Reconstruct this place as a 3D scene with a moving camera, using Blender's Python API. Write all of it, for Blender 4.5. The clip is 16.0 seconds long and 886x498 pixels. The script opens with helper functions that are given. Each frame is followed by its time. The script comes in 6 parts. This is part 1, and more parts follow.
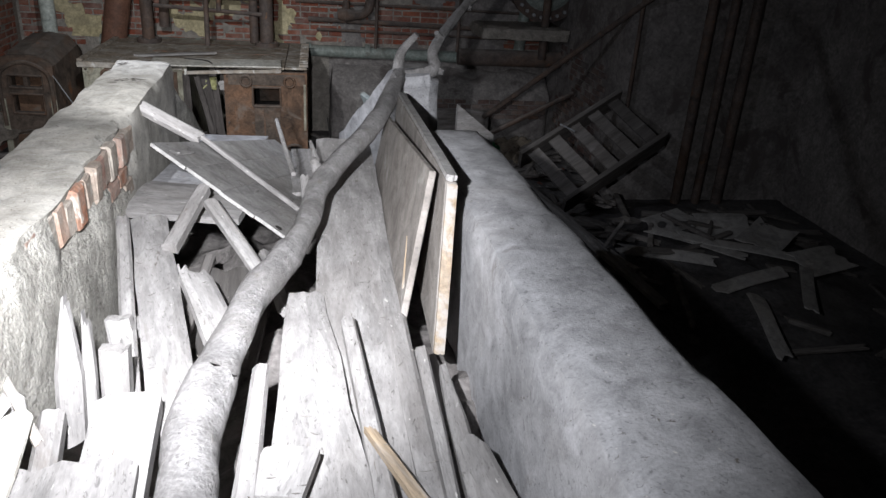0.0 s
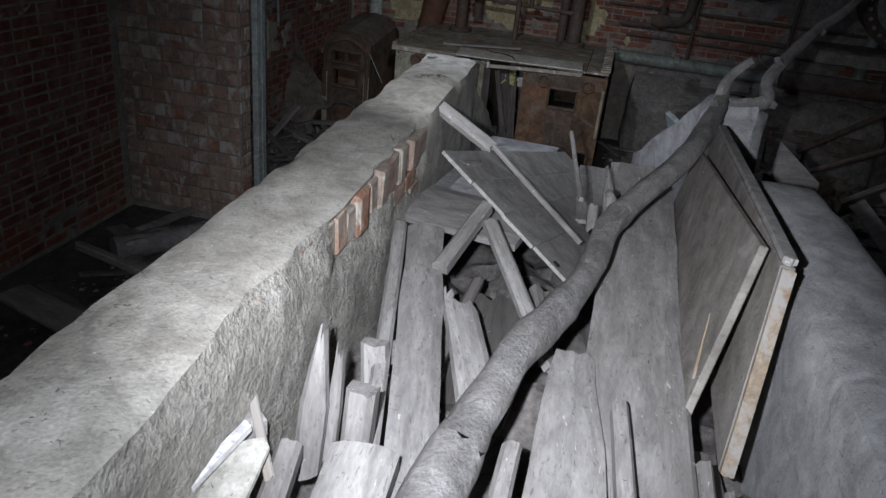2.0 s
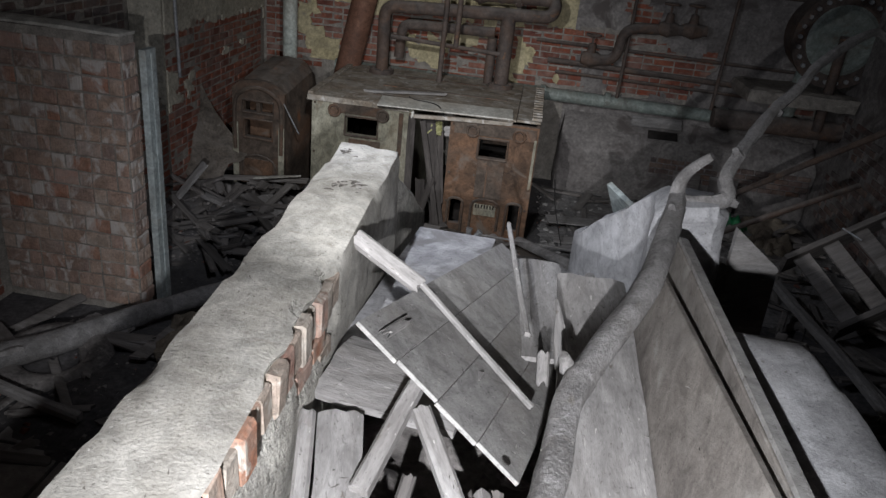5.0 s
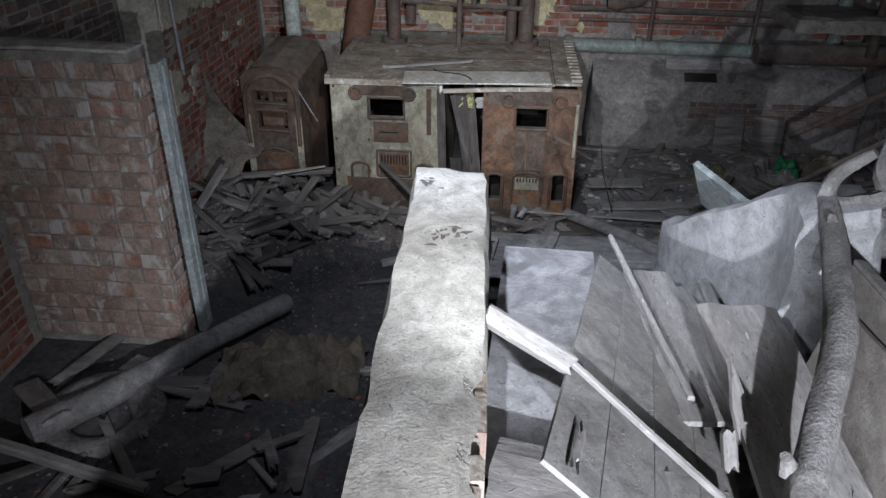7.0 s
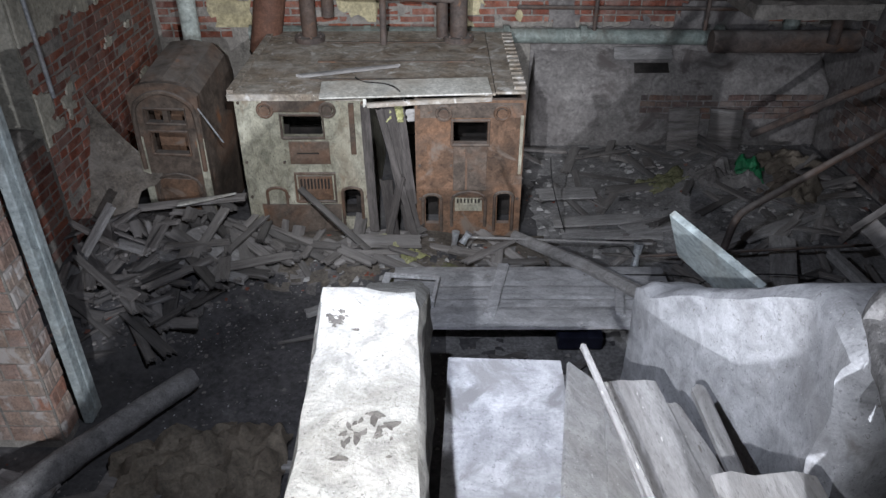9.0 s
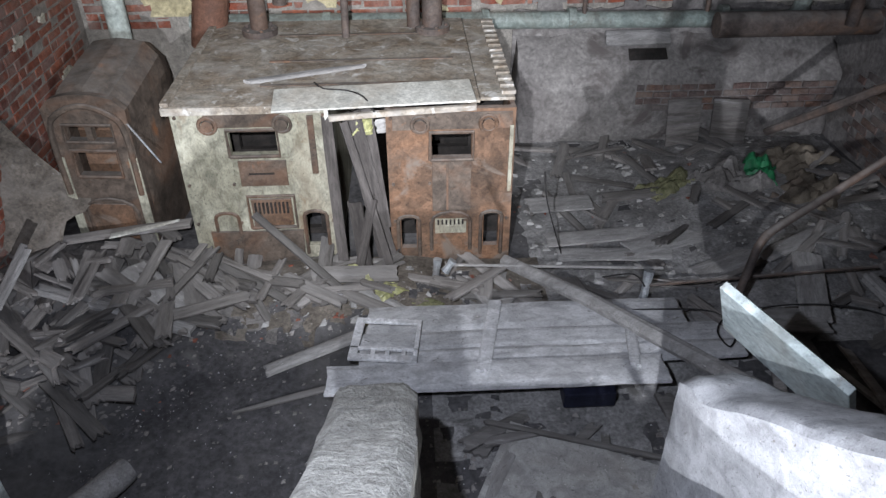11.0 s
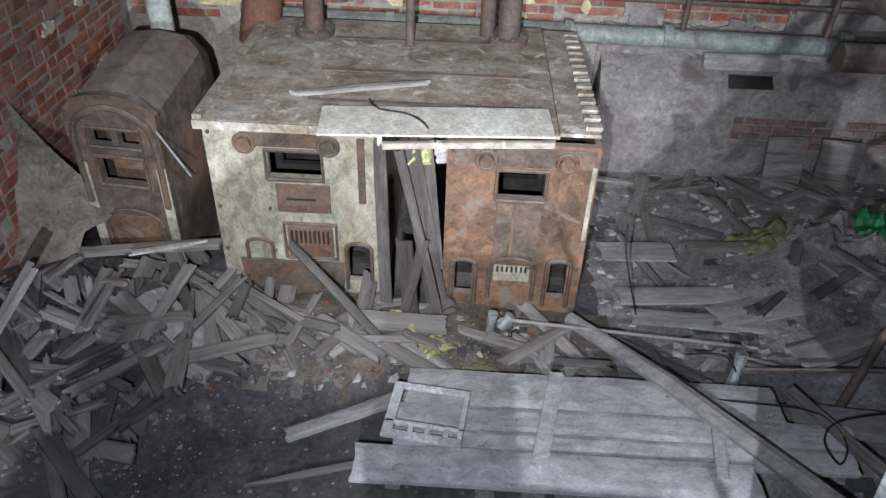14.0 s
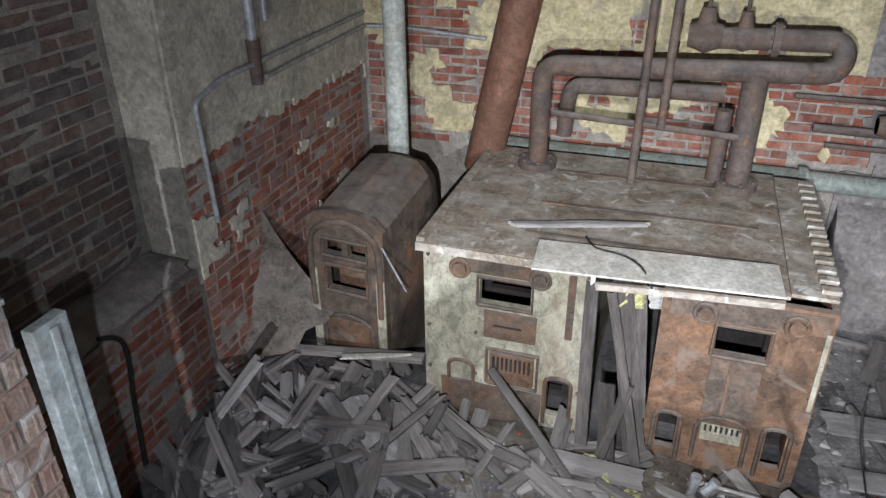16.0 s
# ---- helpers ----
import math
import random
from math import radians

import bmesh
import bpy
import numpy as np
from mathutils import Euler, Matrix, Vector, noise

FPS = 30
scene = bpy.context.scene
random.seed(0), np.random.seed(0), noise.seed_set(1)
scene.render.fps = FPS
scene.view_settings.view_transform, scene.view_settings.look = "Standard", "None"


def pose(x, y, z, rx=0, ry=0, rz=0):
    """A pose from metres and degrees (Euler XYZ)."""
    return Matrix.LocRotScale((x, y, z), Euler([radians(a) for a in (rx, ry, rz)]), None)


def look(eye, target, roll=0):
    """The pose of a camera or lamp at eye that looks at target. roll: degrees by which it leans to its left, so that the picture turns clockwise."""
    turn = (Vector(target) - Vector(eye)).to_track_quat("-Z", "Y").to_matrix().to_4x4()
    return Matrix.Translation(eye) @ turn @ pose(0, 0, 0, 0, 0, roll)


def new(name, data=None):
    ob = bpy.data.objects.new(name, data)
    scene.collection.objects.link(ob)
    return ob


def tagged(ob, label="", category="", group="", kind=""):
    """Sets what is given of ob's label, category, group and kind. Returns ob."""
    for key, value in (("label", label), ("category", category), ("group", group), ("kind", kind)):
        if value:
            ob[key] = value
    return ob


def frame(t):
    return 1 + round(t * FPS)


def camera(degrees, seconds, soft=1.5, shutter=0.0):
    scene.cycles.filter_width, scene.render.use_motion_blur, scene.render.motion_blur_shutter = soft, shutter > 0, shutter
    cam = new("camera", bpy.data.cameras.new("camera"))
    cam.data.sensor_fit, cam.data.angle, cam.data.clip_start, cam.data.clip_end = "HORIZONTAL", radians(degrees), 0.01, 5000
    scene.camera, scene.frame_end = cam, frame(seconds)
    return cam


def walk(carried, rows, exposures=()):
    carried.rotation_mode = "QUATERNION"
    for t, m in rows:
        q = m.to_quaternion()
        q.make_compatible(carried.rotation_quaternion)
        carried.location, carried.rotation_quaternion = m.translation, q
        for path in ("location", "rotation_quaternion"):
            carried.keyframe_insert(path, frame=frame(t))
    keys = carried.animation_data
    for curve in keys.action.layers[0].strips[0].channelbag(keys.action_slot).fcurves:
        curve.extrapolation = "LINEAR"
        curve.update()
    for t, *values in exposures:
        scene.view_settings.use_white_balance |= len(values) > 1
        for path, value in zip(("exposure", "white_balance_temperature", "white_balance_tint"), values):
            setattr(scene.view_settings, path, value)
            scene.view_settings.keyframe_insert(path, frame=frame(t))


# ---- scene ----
import itertools
import math
import random

import bmesh
from mathutils import noise as mnoise

cam = camera(62.3, 16.0)
METRES, EYE, TILT, LEAN, TURN = 4.8, 2.55, -23.8, -3.5, -9.0
ROWS = [
    (0.0, 0.0, 0.0, 0.0, 0.0, 0.0, -0.0),
    (0.5, -0.0068, -0.0002, 0.0034, 0.74, -0.25, -0.77),
    (1.0, -0.0112, 0.0034, 0.0114, 1.67, -0.5, -4.84),
    (1.5, -0.0223, 0.0263, 0.0163, 6.65, -2.93, -8.34),
    (2.0, -0.0305, 0.0635, 0.0311, 20.17, -2.24, -11.07),
    (2.5, -0.0258, 0.0967, 0.0486, 23.72, -2.08, -7.09),
    (3.0, -0.0147, 0.1308, 0.077, 16.76, -0.7, -5.69),
    (3.5, -0.0181, 0.1294, 0.0979, 14.19, -1.61, -5.06),
    (4.0, -0.0285, 0.1424, 0.1161, 12.42, -0.91, -3.44),
    (4.5, -0.052, 0.1573, 0.1279, 12.37, -0.12, -5.45),
    (5.0, -0.0756, 0.1637, 0.1319, 14.8, -0.68, -8.8),
    (7.5, -0.2049, 0.2747, 0.2271, 13.55, -5.93, -1.32),
    (8.0, -0.209, 0.3228, 0.2548, 12.0, -6.17, -0.78),
    (8.5, -0.2113, 0.3613, 0.2758, 10.4, -7.01, -0.52),
    (11.0, -0.2584, 0.5648, 0.3634, 7.02, -10.88, 0.95),
    (11.5, -0.2661, 0.5911, 0.38, 4.05, -11.39, 1.87),
    (12.0, -0.2709, 0.6169, 0.3891, 3.0, -11.38, 1.72),
    (12.5, -0.2717, 0.6545, 0.4015, 3.86, -11.65, 0.89),
    (13.0, -0.2763, 0.6862, 0.4051, 5.68, -12.07, -1.43),
    (13.5, -0.2864, 0.6997, 0.4113, 7.69, -12.23, -1.22),
    (14.0, -0.295, 0.7042, 0.4163, 11.47, -12.34, -3.11),
    (14.5, -0.3046, 0.7046, 0.4184, 16.44, -11.94, -4.46),
    (15.0, -0.3169, 0.7048, 0.4238, 22.4, -11.24, -6.2),
    (15.5, -0.3204, 0.7056, 0.4348, 25.41, -9.12, -7.02),
    (16.0, -0.3214, 0.701, 0.4442, 26.87, -5.47, -7.5),
]
walk(cam, [(t, pose(0, 0, EYE, TILT, LEAN, TURN) @ pose(METRES * x, METRES * y, METRES * z, 90 + pitch, roll, yaw)) for t, x, y, z, yaw, pitch, roll in ROWS],
     exposures=[(0.0, 0.35, 6700, 10), (0.5, 0.1, 6650, 10), (1.0, 0.05, 6650, 10), (1.5, -0.45, 6550, 10), (2.0, -0.85, 6450, 10), (2.5, -0.65, 6450, 10), (3.5, -0.2, 6100, 10), (4.0, 0.0, 6100, 10), (4.5, 0.5, 6500, 10), (5.0, 0.3, 6750, 10), (7.5, 0.9, 6300, 10), (8.5, 1.15, 6350, 10), (11.0, 2.0, 6400, 10), (13.5, 2.1, 6400, 10), (16.0, 2.0, 6500, 10)])

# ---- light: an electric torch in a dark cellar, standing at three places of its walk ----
world = bpy.data.worlds.new("world")
scene.world = world
world.use_nodes = True
world.node_tree.nodes["Background"].inputs[0].default_value = (0.02, 0.021, 0.026, 1)
world.node_tree.nodes["Background"].inputs[1].default_value = 0.15


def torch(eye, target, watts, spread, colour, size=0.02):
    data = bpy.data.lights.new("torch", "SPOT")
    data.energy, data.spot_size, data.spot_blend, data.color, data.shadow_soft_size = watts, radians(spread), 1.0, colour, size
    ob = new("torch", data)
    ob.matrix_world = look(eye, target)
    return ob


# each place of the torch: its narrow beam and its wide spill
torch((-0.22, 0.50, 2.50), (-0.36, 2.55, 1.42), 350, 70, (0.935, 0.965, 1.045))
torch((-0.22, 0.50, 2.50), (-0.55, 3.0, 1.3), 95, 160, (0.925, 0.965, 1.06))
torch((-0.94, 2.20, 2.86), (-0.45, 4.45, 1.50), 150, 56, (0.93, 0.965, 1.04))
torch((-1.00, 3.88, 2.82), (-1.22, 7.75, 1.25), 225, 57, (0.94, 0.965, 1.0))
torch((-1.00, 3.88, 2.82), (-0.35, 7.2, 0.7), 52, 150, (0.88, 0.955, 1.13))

# ---- materials ----
def nodes_of(name):
    m = bpy.data.materials.new(name)
    m.use_nodes = True
    return m, m.node_tree.nodes, m.node_tree.links


def surface(name, dark, light, scale=6.0, fine=60.0, rough=0.85, metal=0.0, bump=0.25, spots=None, spot_at=0.6, spot_scale=3.0,
            vary=0.0, stretch=(1, 1, 1), grain=0.35, tints=None, dust=0.0, depth=0.007, specks=0.0, mottle=0.3):
    """Two colours mixed by large and fine noise, stains of a third colour, relief, variation from piece to piece."""
    m, n, l = nodes_of(name)
    p = n["Principled BSDF"]
    p.inputs["Metallic"].default_value = metal
    co = n.new("ShaderNodeTexCoord")
    mp = n.new("ShaderNodeMapping")
    mp.inputs["Scale"].default_value = stretch
    info = n.new("ShaderNodeObjectInfo")
    shift = n.new("ShaderNodeVectorMath")
    shift.operation = "MULTIPLY_ADD"
    shift.inputs[1].default_value = (7.3, 3.1, 5.7)
    l.new(info.outputs["Random"], shift.inputs[0])
    l.new(co.outputs["Object"], shift.inputs[2])
    l.new(shift.outputs[0], mp.inputs["Vector"])

    def noise(s, detail, warp=0.0):
        t = n.new("ShaderNodeTexNoise")
        t.inputs["Scale"].default_value, t.inputs["Detail"].default_value = s, detail
        t.inputs["Roughness"].default_value, t.inputs["Distortion"].default_value = 0.62, warp
        l.new(mp.outputs[0], t.inputs["Vector"])
        return t.outputs["Fac"]

    def ramp(fac, a, b):
        r = n.new("ShaderNodeMapRange")
        r.inputs["From Min"].default_value, r.inputs["From Max"].default_value = a, b
        l.new(fac, r.inputs["Value"])
        return r.outputs[0]

    def mix(fac, a, b, mode="MIX"):
        x = n.new("ShaderNodeMix")
        x.data_type, x.blend_type = "RGBA", mode
        for sock, v in ((x.inputs["Factor"], fac), (x.inputs["A"], a), (x.inputs["B"], b)):
            if hasattr(v, "is_linked"):
                l.new(v, sock)
            elif isinstance(v, float):
                sock.default_value = v
            else:
                sock.default_value = (*v, 1)
        return x.outputs["Result"]

    big, small = noise(scale, 6, 0.4), noise(fine, 8)
    if tints:
        cr = n.new("ShaderNodeValToRGB")
        cr.color_ramp.interpolation = "CONSTANT"
        while len(cr.color_ramp.elements) < len(tints):
            cr.color_ramp.elements.new(0.5)
        for i, c in enumerate(tints):
            cr.color_ramp.elements[i].position, cr.color_ramp.elements[i].color = i / len(tints), (*c, 1)
        l.new(info.outputs["Random"], cr.inputs[0])
        col = mix(ramp(big, 0.3, 0.75), cr.outputs[0], dark)
    else:
        col = mix(ramp(big, 0.33, 0.67), dark, light)
    g = mix(ramp(small, 0.3, 0.72), (1 - grain, 1 - grain, 1 - grain), (1 + grain * 0.5,) * 3)
    col = mix(1.0, col, g, "MULTIPLY")
    if mottle:
        tone = n.new("ShaderNodeMapRange")
        tone.inputs["From Min"].default_value, tone.inputs["From Max"].default_value = 0.36, 0.62
        tone.inputs["To Min"].default_value, tone.inputs["To Max"].default_value = 1 - mottle, 1 + mottle * 0.35
        l.new(noise(11.0, 12, 0.9), tone.inputs["Value"])
        col = mix(1.0, col, tone.outputs[0], "MULTIPLY")
        pits = n.new("ShaderNodeMapRange")
        pits.inputs["From Min"].default_value, pits.inputs["From Max"].default_value = 0.34, 0.40
        pits.inputs["To Min"].default_value, pits.inputs["To Max"].default_value = 1 - mottle * 1.2, 1.0
        l.new(noise(75.0, 4, 0.6), pits.inputs["Value"])
        col = mix(1.0, col, pits.outputs[0], "MULTIPLY")
    if spots:
        col = mix(ramp(noise(spot_scale, 9, 0.8), spot_at, spot_at + 0.09), col, spots)
        grime = n.new("ShaderNodeMath")
        grime.operation = "MULTIPLY"
        grime.inputs[1].default_value = 0.42
        l.new(ramp(noise(spot_scale * 0.45, 10, 1.2), 0.46, 0.70), grime.inputs[0])
        col = mix(grime.outputs[0], col, spots)
    if specks:
        col = mix(ramp(noise(fine * 0.55, 3), 0.68, 0.72), col, (0.62, 0.60, 0.57))
        col = mix(ramp(noise(fine * 0.35, 4, 1.5), 0.66, 0.70), col, (0.17, 0.155, 0.14))
    if dust:
        geo = n.new("ShaderNodeNewGeometry")
        sep = n.new("ShaderNodeSeparateXYZ")
        l.new(geo.outputs["Normal"], sep.inputs[0])
        am = n.new("ShaderNodeMath")
        am.operation = "MULTIPLY"
        l.new(ramp(sep.outputs["Z"], 0.3, 1.0), am.inputs[0])
        dn = n.new("ShaderNodeMath")
        dn.operation = "MULTIPLY"
        l.new(ramp(noise(9.0, 8, 0.3), 0.25, 0.7), dn.inputs[0])
        dn.inputs[1].default_value = dust
        l.new(dn.outputs[0], am.inputs[1])
        col = mix(am.outputs[0], col, (0.42, 0.40, 0.38))
    if vary:
        vm = n.new("ShaderNodeMapRange")
        vm.inputs["To Min"].default_value, vm.inputs["To Max"].default_value = 1 - vary, 1 + vary
        wn = n.new("ShaderNodeTexWhiteNoise")
        wn.noise_dimensions = "1D"
        l.new(info.outputs["Random"], wn.inputs["W"])
        l.new(wn.outputs["Value"], vm.inputs["Value"])
        col = mix(1.0, col, vm.outputs[0], "MULTIPLY")
    l.new(col, p.inputs["Base Color"])
    rr = n.new("ShaderNodeMapRange")
    rr.inputs["To Min"].default_value, rr.inputs["To Max"].default_value = max(rough - 0.15, 0.05), min(rough + 0.12, 1)
    l.new(small, rr.inputs["Value"])
    l.new(rr.outputs[0], p.inputs["Roughness"])
    p.inputs["Specular IOR Level"].default_value = 0.3
    if bump:
        ad = n.new("ShaderNodeMath")
        ad.operation = "MULTIPLY_ADD"
        ad.inputs[1].default_value = 2.0
        l.new(big, ad.inputs[0])
        l.new(small, ad.inputs[2])
        b = n.new("ShaderNodeBump")
        b.inputs["Strength"].default_value, b.inputs["Distance"].default_value = bump, depth
        l.new(ad.outputs[0], b.inputs["Height"])
        l.new(b.outputs[0], p.inputs["Normal"])
    return m


RED = [(0.30, 0.075, 0.04), (0.36, 0.10, 0.055), (0.25, 0.065, 0.04), (0.40, 0.13, 0.075), (0.30, 0.09, 0.055), (0.20, 0.07, 0.055)]
GREY = [(0.17, 0.115, 0.10), (0.15, 0.11, 0.105), (0.20, 0.125, 0.10), (0.18, 0.10, 0.085), (0.24, 0.14, 0.10), (0.12, 0.10, 0.10)]
PALE = [(0.38, 0.27, 0.22), (0.42, 0.32, 0.26), (0.34, 0.21, 0.17), (0.42, 0.35, 0.29), (0.36, 0.155, 0.10), (0.30, 0.22, 0.19), (0.27, 0.20, 0.18), (0.40, 0.29, 0.23)]
M_RED = surface("red_brick", (0.24, 0.12, 0.09), (0, 0, 0), 9, 70, 0.9, bump=0.5, tints=RED, spots=(0.42, 0.38, 0.34), spot_at=0.63, spot_scale=7)
M_GREYBRICK = surface("sooty_and_dimmed_brick", (0.17, 0.14, 0.13), (0, 0, 0), 9, 70, 0.9, bump=0.5, tints=GREY, spots=(0.30, 0.28, 0.26), spot_at=0.64, spot_scale=6)
M_PALE = surface("hollow_brick", (0.36, 0.25, 0.19), (0, 0, 0), 8, 70, 0.9, bump=0.5, tints=PALE, spots=(0.47, 0.43, 0.40), spot_at=0.53, spot_scale=5)
M_MORTAR = surface("mortar", (0.27, 0.25, 0.225), (0.41, 0.38, 0.335), 7, 90, 0.95, bump=0.6, spots=(0.24, 0.21, 0.19), spot_at=0.6)
M_PLASTER = surface("wall_plaster", (0.48, 0.45, 0.37), (0.64, 0.60, 0.50), 2.5, 40, 0.9, bump=0.3, spots=(0.25, 0.22, 0.18), spot_at=0.62, spot_scale=2.2)
M_YELLOW = surface("yellow_plaster", (0.52, 0.45, 0.27), (0.68, 0.60, 0.38), 2.0, 40, 0.9, bump=0.3, spots=(0.26, 0.24, 0.2), spot_at=0.57, spot_scale=2.5)
M_DARKWALL = surface("dark_grey_plaster", (0.20, 0.185, 0.18), (0.33, 0.31, 0.295), 2.0, 35, 0.9, bump=0.4, spots=(0.12, 0.105, 0.10), spot_at=0.55, spot_scale=2.5)
M_PARAPET = surface("parapet_render", (0.43, 0.41, 0.365), (0.58, 0.56, 0.515), 9, 120, 0.92, bump=0.4, specks=1.0, grain=0.26, spots=(0.28, 0.255, 0.22), spot_at=0.63, spot_scale=5)
M_ROUGH = surface("roughcast", (0.42, 0.405, 0.365), (0.58, 0.56, 0.51), 18, 85, 0.95, bump=0.9, depth=0.011, grain=0.35, spots=(0.24, 0.22, 0.19), spot_at=0.62, spot_scale=16)
M_SMOOTH = surface("smooth_render", (0.40, 0.40, 0.41), (0.53, 0.53, 0.545), 5.0, 130, 0.85, bump=0.3, specks=1.0, grain=0.2, spots=(0.25, 0.235, 0.225), spot_at=0.64, spot_scale=5)
M_WOOD = surface("dusty_wood", (0.31, 0.298, 0.29), (0.42, 0.407, 0.398), 6, 70, 0.92, bump=0.35, vary=0.16, stretch=(0.45, 1.7, 1.7), grain=0.2, specks=1.0, spots=(0.20, 0.18, 0.165), spot_at=0.63, spot_scale=5)
M_WARM = surface("bare_wood", (0.34, 0.25, 0.16), (0.47, 0.38, 0.28), 6, 50, 0.85, bump=0.4, vary=0.15, stretch=(0.3, 3, 3), spots=(0.40, 0.375, 0.35), spot_at=0.5)
M_GREYWOOD = surface("sooty_and_dimmed_wood", (0.105, 0.094, 0.087), (0.20, 0.182, 0.17), 5, 60, 0.9, bump=0.3, vary=0.45, stretch=(0.35, 2.6, 2.6), spots=(0.36, 0.345, 0.34), spot_at=0.62, spot_scale=5, dust=0.35)
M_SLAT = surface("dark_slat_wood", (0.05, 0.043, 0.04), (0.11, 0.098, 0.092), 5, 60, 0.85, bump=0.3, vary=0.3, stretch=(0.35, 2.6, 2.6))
M_PAINTED = surface("painted_wood", (0.36, 0.41, 0.41), (0.50, 0.555, 0.55), 3, 40, 0.7, bump=0.25, spots=(0.30, 0.27, 0.22), spot_at=0.62, spot_scale=6)
M_BARK = surface("dry_bark", (0.22, 0.212, 0.208), (0.34, 0.33, 0.325), 8, 100, 0.95, bump=0.8, spots=(0.18, 0.165, 0.15), spot_at=0.62, spot_scale=9)
M_RUST = surface("rusted_iron", (0.105, 0.07, 0.05), (0.235, 0.128, 0.075), 2.2, 60, 0.8, 0.0, 0.4, spots=(0.17, 0.135, 0.11), spot_at=0.57, spot_scale=3.5, dust=0.5, mottle=0.42)
M_BROWN = surface("brown_iron", (0.075, 0.058, 0.047), (0.15, 0.116, 0.092), 4, 55, 0.75, 0.0, 0.35, spots=(0.24, 0.11, 0.055), spot_at=0.63, spot_scale=4, dust=0.35, mottle=0.4)
M_ENAMEL = surface("limescaled_enamel", (0.27, 0.255, 0.19), (0.46, 0.445, 0.36), 2.6, 70, 0.7, 0.0, 0.35, spots=(0.20, 0.145, 0.095), spot_at=0.60, spot_scale=3.0, grain=0.3, mottle=0.42, stretch=(1.3, 1.3, 0.8))
M_TOP = surface("dusty_sheet_iron", (0.25, 0.19, 0.135), (0.46, 0.42, 0.36), 3.5, 55, 0.85, 0.0, 0.35, spots=(0.60, 0.58, 0.55), spot_at=0.58, spot_scale=9, specks=1.0, mottle=0.4)
M_WHITESHEET = surface("pale_sheet", (0.55, 0.54, 0.49), (0.70, 0.69, 0.64), 4, 50, 0.75, 0.0, 0.25, spots=(0.36, 0.29, 0.22), spot_at=0.66, spot_scale=6)
M_PIPEGREEN = surface("green_pipe_paint", (0.22, 0.27, 0.25), (0.33, 0.37, 0.34), 4, 40, 0.5, 0.0, 0.2, spots=(0.16, 0.12, 0.09), spot_at=0.62, spot_scale=5)
M_PIPEWHITE = surface("grey_white_pipe_paint", (0.46, 0.51, 0.47), (0.58, 0.62, 0.57), 3, 40, 0.5, 0.0, 0.2, spots=(0.26, 0.2, 0.15), spot_at=0.65, spot_scale=5)
M_PIPEDARK = surface("dark_iron_pipe", (0.075, 0.06, 0.055), (0.15, 0.12, 0.105), 5, 50, 0.7, 0.0, 0.35, spots=(0.2, 0.11, 0.065), spot_at=0.62, spot_scale=6, dust=0.5)
M_PIPERED = surface("red_brown_pipe", (0.16, 0.075, 0.05), (0.24, 0.125, 0.085), 4, 50, 0.7, 0.0, 0.3, spots=(0.11, 0.065, 0.05), spot_at=0.6)
M_GALV = surface("galvanised_pipe", (0.36, 0.38, 0.40), (0.52, 0.54, 0.56), 6, 50, 0.5, 0.3, 0.15, spots=(0.28, 0.2, 0.15), spot_at=0.64)
M_FLOOR = surface("sooty_floor", (0.062, 0.060, 0.064), (0.135, 0.129, 0.132), 1.6, 30, 0.95, bump=0.8, spots=(0.19, 0.18, 0.17), spot_at=0.63, spot_scale=1.9, grain=0.5)
M_ASH = surface("ash_and_dust", (0.12, 0.11, 0.105), (0.27, 0.25, 0.24), 4, 40, 0.95, bump=0.8, spots=(0.38, 0.36, 0.34), spot_at=0.62, spot_scale=8, grain=0.5)
M_DIRT = surface("brown_dirt", (0.10, 0.085, 0.07), (0.22, 0.19, 0.16), 5, 50, 0.95, bump=0.8, spots=(0.32, 0.29, 0.26), spot_at=0.62, spot_scale=9, grain=0.5)
M_CRUMB = surface("mortar_crumb", (0.16, 0.15, 0.14), (0.30, 0.285, 0.265), 7, 90, 0.95, bump=0.3)
M_DUST = surface("pale_floor_dust", (0.23, 0.222, 0.22), (0.40, 0.388, 0.38), 3, 50, 0.95, bump=0.6, spots=(0.11, 0.105, 0.1), spot_at=0.58, spot_scale=4, grain=0.5)
M_EDGE = surface("worn_brick", (0.36, 0.30, 0.25), (0, 0, 0), 14, 80, 0.95, bump=0.5, tints=[(0.40, 0.13, 0.06), (0.32, 0.16, 0.12), (0.40, 0.22, 0.15), (0.36, 0.29, 0.24), (0.44, 0.40, 0.35), (0.42, 0.15, 0.07)], spots=(0.46, 0.43, 0.38), spot_at=0.56, spot_scale=12)
M_SMUDGE = surface("soot_stain", (0.14, 0.125, 0.11), (0.24, 0.22, 0.2), 9, 90, 0.95, bump=0.2)
M_PANEL = surface("brown_grey_panel", (0.25, 0.225, 0.205), (0.36, 0.33, 0.30), 5, 90, 0.85, bump=0.3, grain=0.22, spots=(0.42, 0.40, 0.375), spot_at=0.6, spot_scale=5)
M_BLACK = surface("black_rubber", (0.018, 0.017, 0.017), (0.035, 0.033, 0.032), 8, 60, 0.7, bump=0.2)
# Near-black for sooty boiler iron and for holes whose shade is only coloured in.
M_DARKIN = surface("sooty_iron_and_hole_shade", (0.02, 0.018, 0.017), (0.045, 0.038, 0.034), 8, 60, 0.9, bump=0.3)
M_WHITE = surface("white_enamel", (0.70, 0.70, 0.72), (0.80, 0.80, 0.82), 5, 50, 0.45, bump=0.1, spots=(0.45, 0.42, 0.4), spot_at=0.68, spot_scale=8)
